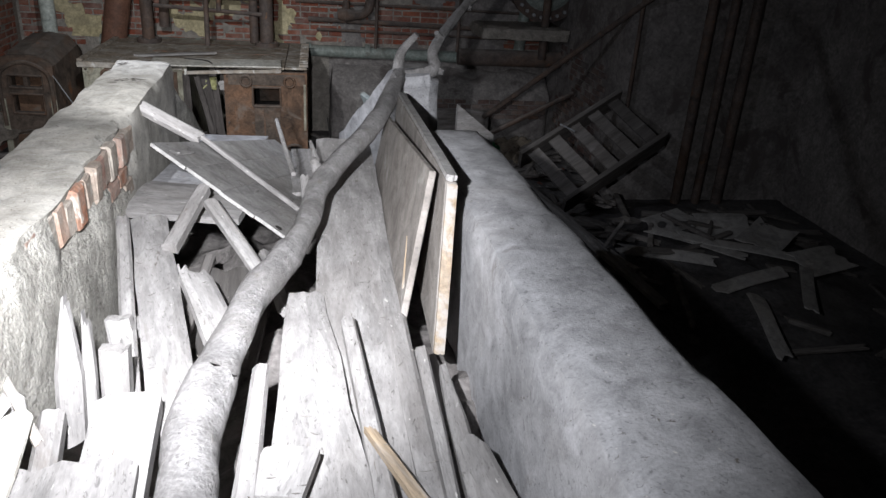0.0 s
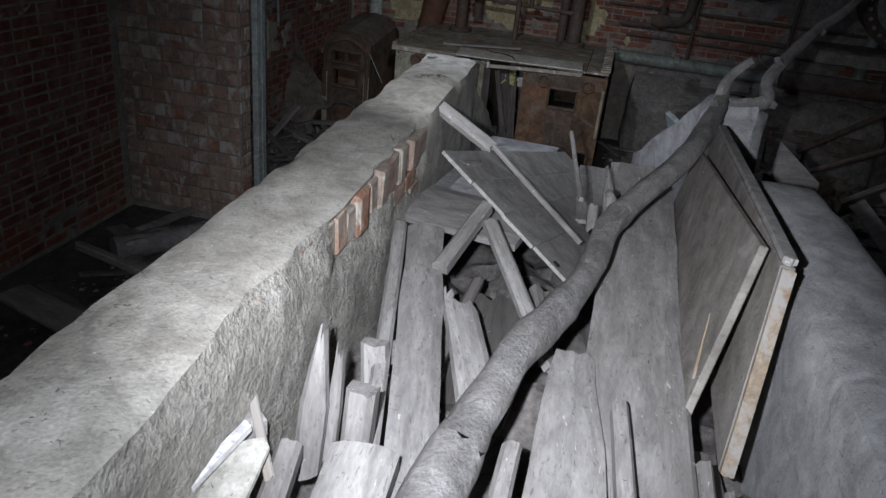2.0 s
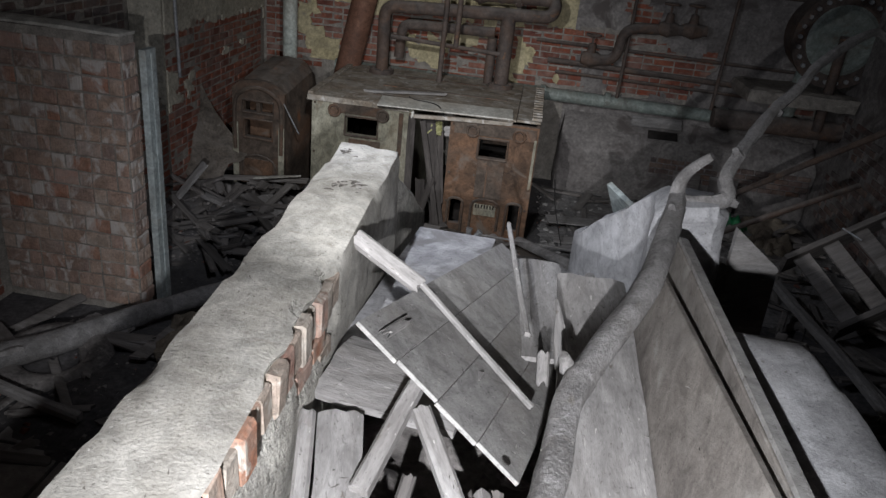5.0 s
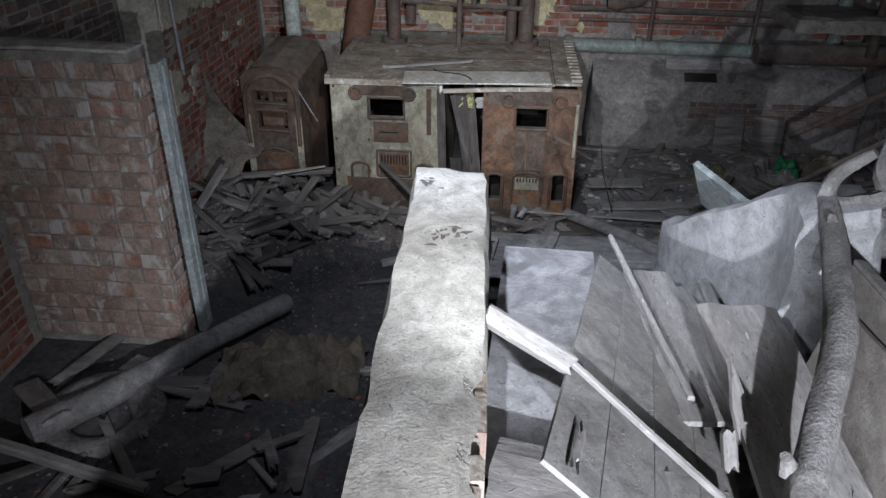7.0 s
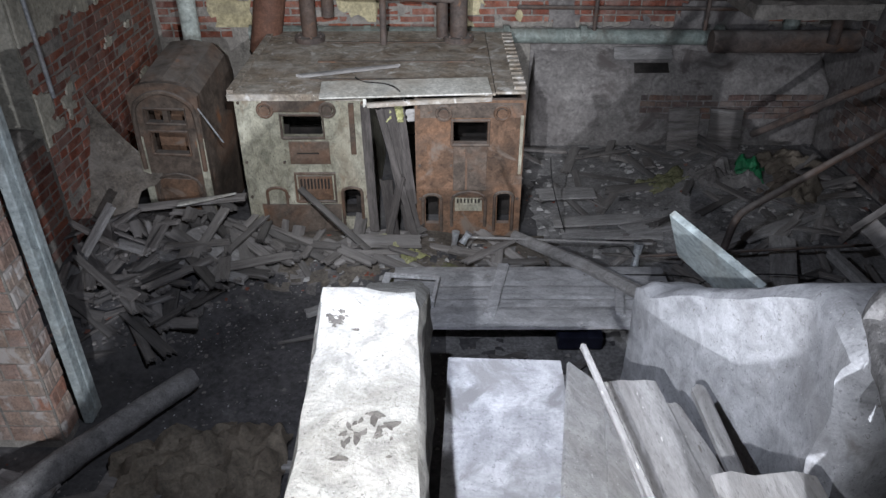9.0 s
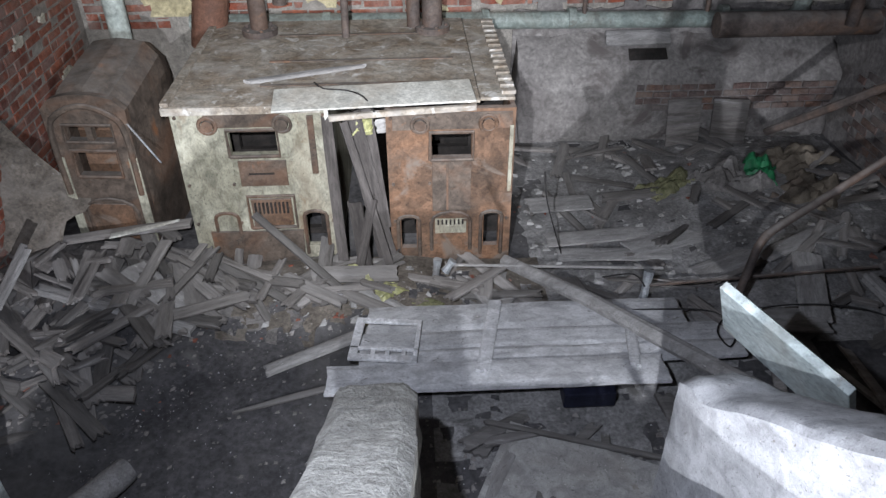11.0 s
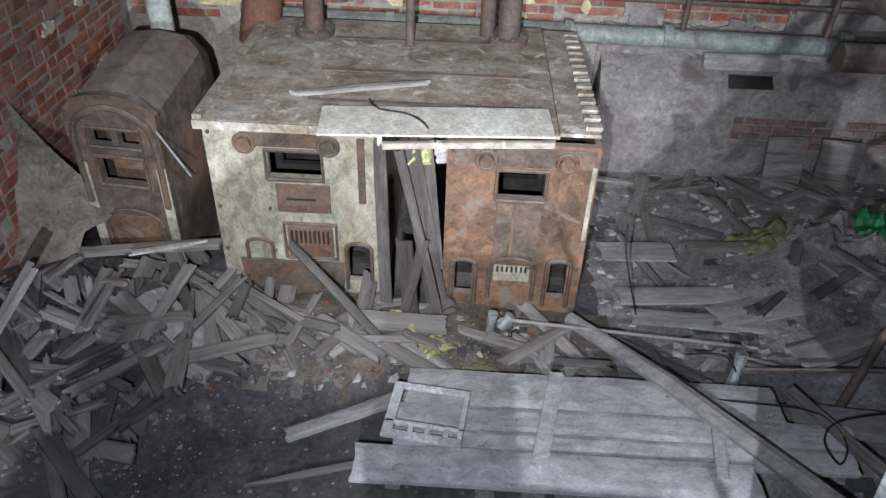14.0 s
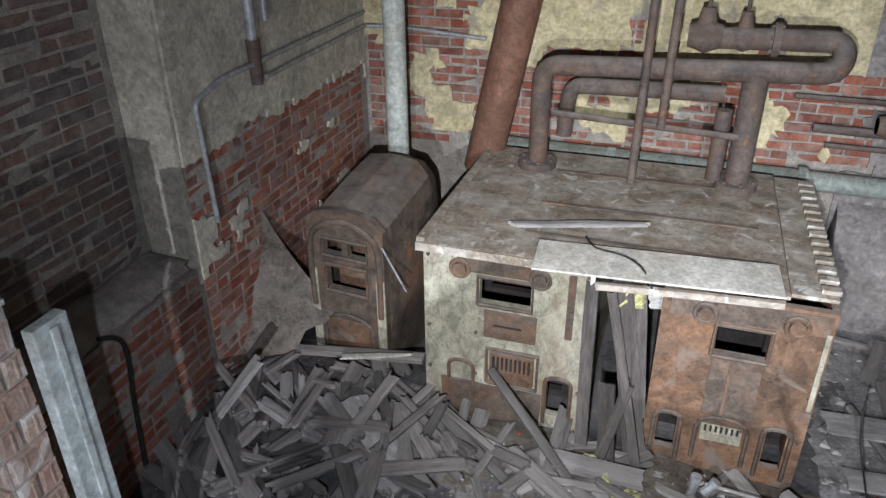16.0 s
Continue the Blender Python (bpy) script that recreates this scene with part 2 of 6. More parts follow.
M_DECK = surface("pale_deck_wood", (0.45, 0.447, 0.455), (0.62, 0.617, 0.63), 3, 80, 0.92, bump=0.2, vary=0.10, stretch=(0.8, 1.2, 1.2), grain=0.24, specks=1.0, spots=(0.27, 0.26, 0.255), spot_at=0.62, spot_scale=4)
M_YFILM = surface("yellow_foil", (0.30, 0.30, 0.13), (0.48, 0.47, 0.24), 8, 50, 0.4, bump=0.3, spots=(0.5, 0.48, 0.4), spot_at=0.6)
M_GREENFILM = surface("green_net", (0.01, 0.13, 0.05), (0.03, 0.25, 0.10), 8, 50, 0.5, bump=0.3)
M_OLIVE = surface("mossy_cloth", (0.12, 0.125, 0.06), (0.27, 0.26, 0.15), 8, 50, 0.9, bump=0.5)
M_BLUE = surface("blue_plastic", (0.012, 0.013, 0.026), (0.022, 0.024, 0.045), 8, 50, 0.5, bump=0.1)
M_REDPL = surface("red_plastic", (0.35, 0.02, 0.02), (0.45, 0.04, 0.04), 8, 50, 0.5, bump=0.1)
M_CLOTH = surface("dirty_sacking", (0.15, 0.127, 0.10), (0.25, 0.212, 0.165), 5, 60, 0.95, bump=0.4, spots=(0.14, 0.11, 0.09), spot_at=0.6)
M_BLOTCH = surface("blotched_hardboard", (0.38, 0.38, 0.40), (0.60, 0.60, 0.62), 4, 90, 0.85, bump=0.3, grain=0.2, spots=(0.24, 0.235, 0.24), spot_at=0.54, spot_scale=5)
M_CARD = surface("grey_board", (0.36, 0.35, 0.34), (0.46, 0.45, 0.435), 5, 110, 0.9, bump=0.35, grain=0.2, specks=1.0, spots=(0.28, 0.25, 0.22), spot_at=0.64, spot_scale=5)

# ---- building helpers ----
rnd = random.Random(11)


def link(name, bm, material, parent=None, smooth=False):
    me = bpy.data.meshes.new(name)
    bmesh.ops.recalc_face_normals(bm, faces=bm.faces)
    bm.to_mesh(me)
    bm.free()
    me.materials.append(material)
    if smooth:
        me.shade_smooth()
        me.set_sharp_from_angle(angle=radians(38))
    ob = new(name, me)
    if parent:
        ob.parent = parent
    return ob


def part(name, bm, material, parent, label="", smooth=False):
    ob = link(name, bm, material, parent, smooth)
    if label:
        ob["label"] = label
    return ob


def thing(name, bm, material, label, category, group="", kind="", smooth=False):
    return tagged(link(name, bm, material, None, smooth), label, category, group, kind)


def holder(name, label, category, at=(0, 0, 0), group="", kind=""):
    ob = new(name)
    ob.location = at
    ob.empty_display_size = 0.1
    return tagged(ob, label, category, group, kind)


def box(lo, hi, bevel=0.0, bm=None):
    bm = bm or bmesh.new()
    c = [(a + b) / 2 for a, b in zip(lo, hi)]
    s = [abs(b - a) for a, b in zip(lo, hi)]
    r = bmesh.ops.create_cube(bm, size=1.0, matrix=Matrix.LocRotScale(c, None, s))
    if bevel:
        edges = {e for v in r["verts"] for e in v.link_edges}
        bmesh.ops.bevel(bm, geom=list(edges), offset=bevel, segments=2, affect="EDGES", profile=0.6)
    return bm


def slab(lo, hi, step=0.08, wobble=0.012, round_top=0.03, seed=0, chip=0.0):
    """A rendered masonry block: a box cut into a fine grid, with uneven faces, rounded and chipped edges."""
    bm = box(lo, hi)
    for axis in range(3):
        n = max(1, round((hi[axis] - lo[axis]) / step))
        for i in range(1, n):
            co, no = [0, 0, 0], [0, 0, 0]
            co[axis], no[axis] = lo[axis] + (hi[axis] - lo[axis]) * i / n, 1
            bmesh.ops.bisect_plane(bm, geom=bm.verts[:] + bm.edges[:] + bm.faces[:], plane_co=co, plane_no=no)
    c = Vector([(a + b) / 2 for a, b in zip(lo, hi)])
    h = Vector([(b - a) / 2 for a, b in zip(lo, hi)])
    for v in bm.verts:
        d = v.co - c
        near = sorted(h[i] - abs(d[i]) for i in range(3))
        if near[1] < 0.01:
            k = round_top * (0.75 + 0.5 * mnoise.noise(v.co * 3.1 + Vector((seed, 0, 0))))
            k += chip * max(0.0, mnoise.noise(v.co * 7.3 + Vector((seed, 4, 0))))
            for i in range(3):
                if h[i] - abs(d[i]) < 0.01 and not (i == 2 and d[i] < 0):
                    v.co[i] -= math.copysign(k, d[i])
        w = mnoise.noise_vector(v.co * 2.3 + Vector((seed, 1, 2))) * wobble + mnoise.noise_vector(v.co * 9.1 + Vector((seed, 5, 2))) * wobble * 0.45
        v.co += w
    return bm


def plank(length, width, thick, rag=0.02, warp=0.01, seed=0, tip=0.0, taper=1.0):
    """A weathered board along x: warped, its ends splintered, its far end taper times as wide or drawn to a point by tip."""
    r = random.Random(seed)
    bm = bmesh.new()
    nx, ny = max(4, min(14, int(length / 0.12))), 5
    ends = [(r.uniform(0, rag), r.uniform(0, rag)) for _ in range(ny + 1)]
    top, low = [], []
    o = Vector((seed * 3.7 % 50, seed * 1.3 % 50, 0))
    for i in range(nx + 1):
        for j in range(ny + 1):
            x = -length / 2 + ends[j][0] + (length - sum(ends[j])) * i / nx
            y = width * (j / ny - 0.5) * (1 + (taper - 1) * i / nx)
            if tip and i > nx - 2:
                y *= 1 - tip * (i - nx + 2) / 2
            y += mnoise.noise(Vector((x * 4, j // 3, 3)) + o) * width * 0.05
            z = mnoise.noise(Vector((x * 1.5, y * 3, 0)) + o) * warp
            e = 0.25 * thick if j in (0, ny) else 0.0
            e += max(0.0, mnoise.noise(Vector((x * 6, y * 25, 7)) + o)) * thick * 0.18
            top.append(bm.verts.new((x, y, z + thick / 2 - e)))
            low.append(bm.verts.new((x, y, z - thick / 2)))
    at = lambda i, j: i * (ny + 1) + j
    for i in range(nx):
        for j in range(ny):
            q = (at(i, j), at(i + 1, j), at(i + 1, j + 1), at(i, j + 1))
            bm.faces.new([top[k] for k in q])
            bm.faces.new([low[k] for k in reversed(q)])
        for j in (0, ny):
            bm.faces.new([top[at(i, j)], low[at(i, j)], low[at(i + 1, j)], top[at(i + 1, j)]])
    for i in (0, nx):
        for j in range(ny):
            bm.faces.new([top[at(i, j)], top[at(i, j + 1)], low[at(i, j + 1)], low[at(i, j)]])
    return bm


def along(p, q, roll=0.0, side=None):
    """The pose whose x axis runs from p to q, its z axis as near upright as it goes, turned by roll degrees."""
    p, q = Vector(p), Vector(q)
    x = (q - p).normalized()
    up = Vector(side) if side else (Vector((0, 0, 1)) if abs(x.z) < 0.9 else Vector((0, 1, 0)))
    y = up.cross(x).normalized()
    z = x.cross(y)
    m = Matrix((x, y, z)).transposed().to_4x4()
    m.translation = (p + q) / 2
    return m @ Matrix.Rotation(radians(roll), 4, "X")


seeds = itertools.count(1)


def board(p, q, width, thick, label, roll=0.0, material=None, rag=0.02, warp=0.01, tip=0.0, name="plank", category="plank", group="", side=None, taper=1.0):
    bm = plank((Vector(q) - Vector(p)).length, width, thick, rag, warp, next(seeds), tip, taper)
    ob = thing(name, bm, material or M_WOOD, label, category, group)
    ob.matrix_world = along(p, q, roll, side)
    return ob


def tube(points, radius, sides=14, bm=None, closed_ends=True, bend=0.0, wobble=0.0):
    """A pipe through the points; corners are rounded by bend metres; radius may be a list, a value a point."""
    pts = [Vector(p) for p in points]
    rad = list(radius) if isinstance(radius, (list, tuple)) else [radius] * len(pts)
    if bend:
        out, orad = [pts[0]], [rad[0]]
        for i in range(1, len(pts) - 1):
            a, b, c = pts[i - 1], pts[i], pts[i + 1]
            d = min(bend, (a - b).length * 0.49, (c - b).length * 0.49)
            s, e = b + (a - b).normalized() * d, b + (c - b).normalized() * d
            for k in range(7):
                t = k / 6
                out.append(s * (1 - t) ** 2 + b * 2 * t * (1 - t) + e * t * t)
                orad.append(rad[i])
        pts, rad = out + [pts[-1]], orad + [rad[-1]]
    bm = bm or bmesh.new()
    rings, n0 = [], None
    for i, p in enumerate(pts):
        d = (pts[min(i + 1, len(pts) - 1)] - pts[max(i - 1, 0)]).normalized()
        if n0 is None:
            n0 = d.orthogonal().normalized()
        n0 = (n0 - d * n0.dot(d)).normalized()
        b = d.cross(n0)
        ring = []
        for k in range(sides):
            a = 2 * math.pi * k / sides
            rr = rad[i] * (1 + wobble * mnoise.noise(Vector((p.x * 5 + math.cos(a) * 1.3, p.y * 5 + math.sin(a) * 1.3, p.z * 5))))
            ring.append(bm.verts.new(p + (n0 * math.cos(a) + b * math.sin(a)) * rr))
        rings.append(ring)
    for r0, r1 in zip(rings, rings[1:]):
        for k in range(sides):
            bm.faces.new([r0[k], r0[(k + 1) % sides], r1[(k + 1) % sides], r1[k]])
    if closed_ends:
        bm.faces.new(list(reversed(rings[0])))
        bm.faces.new(rings[-1])
    return bm


def spline(points, steps=6):
    pts = [Vector(p) for p in points]
    out = []
    for i in range(len(pts) - 1):
        a, b, c, d = pts[max(i - 1, 0)], pts[i], pts[i + 1], pts[min(i + 2, len(pts) - 1)]
        for k in range(steps):
            t = k / steps
            out.append(0.5 * (2 * b + (c - a) * t + (2 * a - 5 * b + 4 * c - d) * t * t + (3 * b - a - 3 * c + d) * t ** 3))
    return out + [pts[-1]]


def disc(centre, axis, radius, depth, sides=24, bm=None):
    a = Vector(axis).normalized() * depth / 2
    c = Vector(centre)
    return tube([c - a, c + a], radius, sides, bm)


def pierced(width, height, thick, holes):
    """A cast plate in the xz plane, its front at y = 0, with real openings (x0, z0, x1, z1)."""
    xs = sorted({0, width, *[h[0] for h in holes], *[h[2] for h in holes], *[width * i / 8 for i in range(9)]})
    zs = sorted({0, height, *[h[1] for h in holes], *[h[3] for h in holes], *[height * i / 8 for i in range(9)]})
    bm = bmesh.new()
    grid = {(i, j): bm.verts.new((x, mnoise.noise(Vector((x * 3, z * 3, 1))) * 0.004, z)) for i, x in enumerate(xs) for j, z in enumerate(zs)}
    for i in range(len(xs) - 1):
        for j in range(len(zs) - 1):
            cx, cz = (xs[i] + xs[i + 1]) / 2, (zs[j] + zs[j + 1]) / 2
            if not any(h[0] < cx < h[2] and h[1] < cz < h[3] for h in holes):
                bm.faces.new([grid[i, j], grid[i + 1, j], grid[i + 1, j + 1], grid[i, j + 1]])
    r = bmesh.ops.extrude_face_region(bm, geom=bm.faces[:])
    bmesh.ops.translate(bm, verts=[v for v in r["geom"] if isinstance(v, bmesh.types.BMVert)], vec=(0, thick, 0))
    bmesh.ops.delete(bm, geom=[v for v in bm.verts if not v.link_faces], context="VERTS")
    return bm


def rim(x0, z0, x1, z1, wide, proud, arch=False):
    """A raised frame round an opening of a plate at y = 0; arch: its top is rounded."""
    bm = bmesh.new()
    pts = [(x0, z0), (x0, z1), (x1, z1), (x1, z0)]
    if arch:
        r = (x1 - x0) / 2
        pts = [(x0, z0)] + [((x0 + x1) / 2 - r * math.cos(a * math.pi / 6), z1 - r * 0.55 + r * 0.55 * math.sin(a * math.pi / 6)) for a in range(7)] + [(x1, z0)]
    path = [(p[0], -proud / 2, p[1]) for p in pts]
    if not arch:
        path.append(path[0])
    return tube(path, wide / 2, 6, bm)


def rag_sheet(u0, u1, v0, v1, keep, place, thick, cell=0.05, seed=0):
    """Plaster that still clings to a wall: cells kept where keep(u, v) says, edges jittered; place(u, v, d) gives the point."""
    bm = bmesh.new()
    nu, nv = int((u1 - u0) / cell), int((v1 - v0) / cell)
    r = random.Random(seed)
    vs = {}

    def vert(i, j):
        if (i, j) not in vs:
            ju = r.uniform(-0.4, 0.4) * cell if 0 < i < nu else 0
            jv = r.uniform(-0.4, 0.4) * cell if 0 < j < nv else 0
            u, v = u0 + (u1 - u0) * i / nu + ju, v0 + (v1 - v0) * j / nv + jv
            vs[i, j] = bm.verts.new(place(u, v, thick + 0.006 * mnoise.noise(Vector((u * 3, v * 3, seed)))))
        return vs[i, j]
    for i in range(nu):
        for j in range(nv):
            if keep(u0 + (u1 - u0) * (i + 0.5) / nu, v0 + (v1 - v0) * (j + 0.5) / nv):
                bm.faces.new([vert(i, j), vert(i + 1, j), vert(i + 1, j + 1), vert(i, j + 1)])
    if bm.faces:
        res = bmesh.ops.extrude_face_region(bm, geom=bm.faces[:])
        back = Vector(place(0, 0, 0)) - Vector(place(0, 0, thick - 0.002))
        bmesh.ops.translate(bm, verts=[v for v in res["geom"] if isinstance(v, bmesh.types.BMVert)], vec=back)
    return bm


def fbm(u, v, s, seed):
    p = Vector((u * s, v * s, seed))
    return mnoise.noise(p) + 0.5 * mnoise.noise(p * 2.1) + 0.25 * mnoise.noise(p * 4.3)


# ---- floor, walls, ceiling ----
def ground():
    bm = bmesh.new()
    nx, ny = 110, 150
    vs = [[bm.verts.new((-3.9 + 9.1 * i / nx, -2.7 + 12.4 * j / ny, 0)) for j in range(ny + 1)] for i in range(nx + 1)]
    for i in range(nx):
        for j in range(ny):
            bm.faces.new([vs[i][j], vs[i + 1][j], vs[i + 1][j + 1], vs[i][j + 1]])
    for v in bm.verts:
        x, y = v.co.x, v.co.y
        heap = 0.17 * max(0, 1 - ((x + 3.0) / 1.2) ** 2 - ((y - 7.0) / 1.2) ** 2) + 0.10 * max(0, 1 - ((x + 1.2) / 1.1) ** 2 - ((y - 7.15) / 0.45) ** 2)
        heap += 0.13 * max(0, 1 - ((x - 1.9) / 1.3) ** 2 - ((y - 8.0) / 1.3) ** 2) + 0.22 * max(0, 1 - ((x - 3.2) / 1.3) ** 2 - ((y - 5.2) / 1.7) ** 2)
        heap += 0.10 * max(0, 1 - ((x + 2.3) / 1.0) ** 2 - ((y - 4.4) / 0.9) ** 2)
        v.co.z = heap * (1 + 0.4 * fbm(x, y, 2.5, 4)) + 0.012 * fbm(x, y, 5, 2) + 0.006 * fbm(x, y, 18, 3)
    return thing("floor", bm, M_FLOOR, "sooty cellar floor strewn with ash and grit", "floor", kind="structure", smooth=True)


floor = ground()


def wall(name, lo, hi, material, label):
    return thing(name, slab(lo, hi, 0.3, 0.006, 0.0, len(name)), material, label, "wall", kind="structure")


wall_left = wall("wall_left", (-3.6, 7.12, 0), (-3.412, 9.72, 3.9), M_MORTAR, "cellar wall of red brick under flaking cream plaster")
wall_left_base = wall("wall_left_base", (-3.62, 5.44, 0), (-3.412, 7.12, 1.0), M_MORTAR, "low red brick wall under a crumbling ledge")
wall_recess = wall("wall_recess", (-3.95, -2.7, 0), (-3.712, 7.12, 3.9), M_MORTAR, "recessed wall of sooty grey brick")
wall_back = wall("wall_back", (-3.7, 9.512, 0), (3.3, 9.75, 3.9), M_MORTAR, "back wall of red brick with yellowed plaster remains")
wall_right = wall("wall_right", (3.0, 6.95, 0), (5.2, 9.75, 3.9), M_DARKWALL, "dark grey plastered wall corner beside the boilers")
wall_far_right = wall("wall_far_right", (5.0, -2.7, 0), (5.2, 6.95, 3.9), M_DARKWALL, "dark grey plastered cellar wall")
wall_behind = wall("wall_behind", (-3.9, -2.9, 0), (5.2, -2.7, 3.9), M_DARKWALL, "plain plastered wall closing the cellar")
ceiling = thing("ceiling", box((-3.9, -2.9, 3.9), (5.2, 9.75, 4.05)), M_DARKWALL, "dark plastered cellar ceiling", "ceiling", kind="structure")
bench_bm = slab((0.15, 9.18, 0), (3.0, 9.515, 0.62), 0.08, 0.018, 0.035, 3, 0.03)
for v in bench_bm.verts:
    if v.co.z > 0.55:
        v.co.z += 0.30 * max(0.0, (v.co.y - 9.20) / 0.31) + 0.03 * fbm(v.co.x, v.co.y, 3, 8)
wall_bench = thing("wall_bench", bench_bm, M_DARKWALL, "low rendered masonry bench with a sloping top along the back wall", "ledge", kind="structure", smooth=True)
pier_face = thing("wall_pier", slab((-3.708, 7.09, 0.9), (-3.405, 7.125, 3.9), 0.1, 0.008, 0.006, 5), M_PLASTER, "plastered return of the cellar wall", "wall", kind="structure")
ledge = thing("wall_ledge", slab((-3.72, 5.44, 0.98), (-3.40, 7.10, 1.09), 0.07, 0.03, 0.03, 9, 0.03), M_MORTAR, "crumbling mortar ledge on the low wall", "ledge", kind="structure", smooth=True)


def left_plaster(u, v):
    edge = 1.62 + 0.05 * fbm(u, v, 3, 1)
    return v > edge or fbm(u, v, 2.2, 7) > 0.42 and v > 0.7


thing("plaster_left", rag_sheet(7.12, 9.5, 0.3, 3.9, left_plaster, lambda u, v, d: (-3.412 + d, u, v), 0.02, 0.045, 3), M_PLASTER,
      "flaking cream plaster on the brick wall", "plaster", kind="structure")


def back_plaster(u, v):
    return (v > 1.78 + 0.12 * fbm(u, v, 1.6, 2) and fbm(u, v, 1.3, 12) > -0.35) or fbm(u, v, 1.7, 17) > 0.30 or (u > -0.3 and v < 1.12) or (u > 1.2 and fbm(u, v, 1.2, 5) > -0.2)


# Right of x = 0.15 the back wall takes the darker plaster, top to bottom.
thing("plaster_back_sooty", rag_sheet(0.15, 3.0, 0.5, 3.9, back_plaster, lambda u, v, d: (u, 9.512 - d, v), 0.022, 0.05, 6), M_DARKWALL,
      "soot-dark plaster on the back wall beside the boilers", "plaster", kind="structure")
thing("plaster_back", rag_sheet(-3.40, 0.15, 1.1, 3.9, back_plaster, lambda u, v, d: (u, 9.512 - d, v), 0.022, 0.05, 5), M_YELLOW,
      "stained yellow plaster hanging on the back wall", "plaster", kind="structure")

# parapets of the rubble bin
left_bm = slab((-1.01, -1.6, 0), (-0.72, 4.2, 1.80), 0.055, 0.010, 0.012, 1, 0.018)
for v in left_bm.verts:
    v.co.x -= 0.028 * (v.co.y - 2.8)
    if v.co.x > -0.86 and v.co.z < 1.74:
        v.co.x += 0.010 * fbm(v.co.y, v.co.z, 6, 8) + 0.007 * fbm(v.co.y, v.co.z, 17, 9)
    if v.co.x > -0.80 and 1.98 < v.co.y < 2.94 and 1.64 + 0.03 * fbm(v.co.y, 0, 5, 3) < v.co.z < 1.788:
        v.co.x = min(v.co.x, -0.748 - 0.028 * (v.co.y - 2.8))
    elif v.co.x > -0.80 and 2.55 < v.co.y < 2.94 and 1.53 < v.co.z < 1.66:
        v.co.x = min(v.co.x, -0.742 - 0.028 * (v.co.y - 2.8))
    elif v.co.x > -0.80 and 1.2 < v.co.y < 1.98 and v.co.z > 1.70:
        v.co.x -= 0.018 + 0.03 * fbm(v.co.y, v.co.z, 7, 5)
parapet_left = thing("parapet_left", left_bm, M_PARAPET,
                     "thick rendered parapet wall, its edge broken open to red bricks", "parapet", kind="structure", smooth=True)
parapet_left.data.materials.append(M_ROUGH)
for f in parapet_left.data.polygons:
    if f.normal.x > 0.5 and f.center.y < 2.95 or f.normal.y > 0.5 or f.normal.x < -0.6:
        f.material_index = 1
low_bm = slab((-1.06, 4.18, 0), (-0.775, 5.17, 1.80), 0.05, 0.02, 0.02, 2, 0.03)
for v in low_bm.verts:
    t = max(0.0, (v.co.y - 4.18) / 0.99)
    v.co.z *= 1 - (0.03 + 0.32 * min(1.0, t / 0.94) ** 0.95) * (1 if v.co.z > 0.1 else 0)
    v.co.x += 0.02 * t
parapet_low = thing("parapet_left_step", low_bm, M_ROUGH, "worn end of the rendered parapet, broken to a slope", "parapet", kind="structure", smooth=True)
right_bm = slab((0.455, -1.6, 0), (0.79, 3.0, 1.785), 0.06, 0.006, 0.022, 4)
for v in right_bm.verts:
    along_y = max(0.0, v.co.y - 0.8) / 2.2
    v.co.x -= along_y * (0.10 if v.co.x > 0.6 else 0.018)
    if v.co.z > 1.70 and v.co.y > 2.9:
        v.co.z -= 0.012
parapet_right = thing("parapet_right", right_bm, M_SMOOTH,
                      "smooth rendered parapet wall with rounded edges", "parapet", kind="structure", smooth=True)


end_bm = slab((0.0, 0.0, 0), (0.30, 1.28, 1.80), 0.05, 0.012, 0.03, 6, 0.012)
for v in end_bm.verts:
    u, y = v.co.x, v.co.y
    drop = 0.0 if y < 0.32 else 0.56 * min(1.0, (y - 0.32) / 0.76)
    drop += 0.02 * fbm(u, y, 4, 6) + (0.10 * ((y - 1.08) / 0.2) ** 2 if y > 1.08 else 0.0)
    v.co.z *= (1.80 - drop) / 1.80
    v.co.x += (0.345 + 0.10 * y if y < 0.32 else 0.377 - 0.285 * (y - 0.32)) + 0.05 * max(0.0, (y - 1.0) / 0.28) ** 2 * (1 if u < 0.15 else -1)
    v.co.y += 3.88 + (0.05 * fbm(u, v.co.z, 5, 4) if y < 0.1 else 0.0)
parapet_right_end = thing("parapet_right_end", end_bm, M_SMOOTH, "pale rendered end of the parapet, broken to a slope", "parapet", kind="structure", smooth=True)

# ---- the rubble bin between the parapets ----
def heap():
    bm = bmesh.new()
    nx, ny = 30, 110
    vs = []
    for i in range(nx + 1):
        col = []
        for j in range(ny + 1):
            x, y = -0.76 + 1.26 * i / nx, -1.55 + 6.3 * j / ny
            z = 1.22 + 0.10 * fbm(x, y, 3, 1) + 0.04 * fbm(x, y, 11, 2)
            if y > 2.3:
                z -= 0.13 * (y - 2.3)
            if y > 4.0:
                z -= (y - 4.0) * 1.5
            col.append(bm.verts.new((x, y, max(z, -0.02))))
        vs.append(col)
    for i in range(nx):
        for j in range(ny):
            bm.faces.new([vs[i][j], vs[i + 1][j], vs[i + 1][j + 1], vs[i][j + 1]])
    return thing("rubble_heap", bm, M_ASH, "heap of ash and rubble filling the bin", "rubble", kind="stuff", smooth=True)


heap()

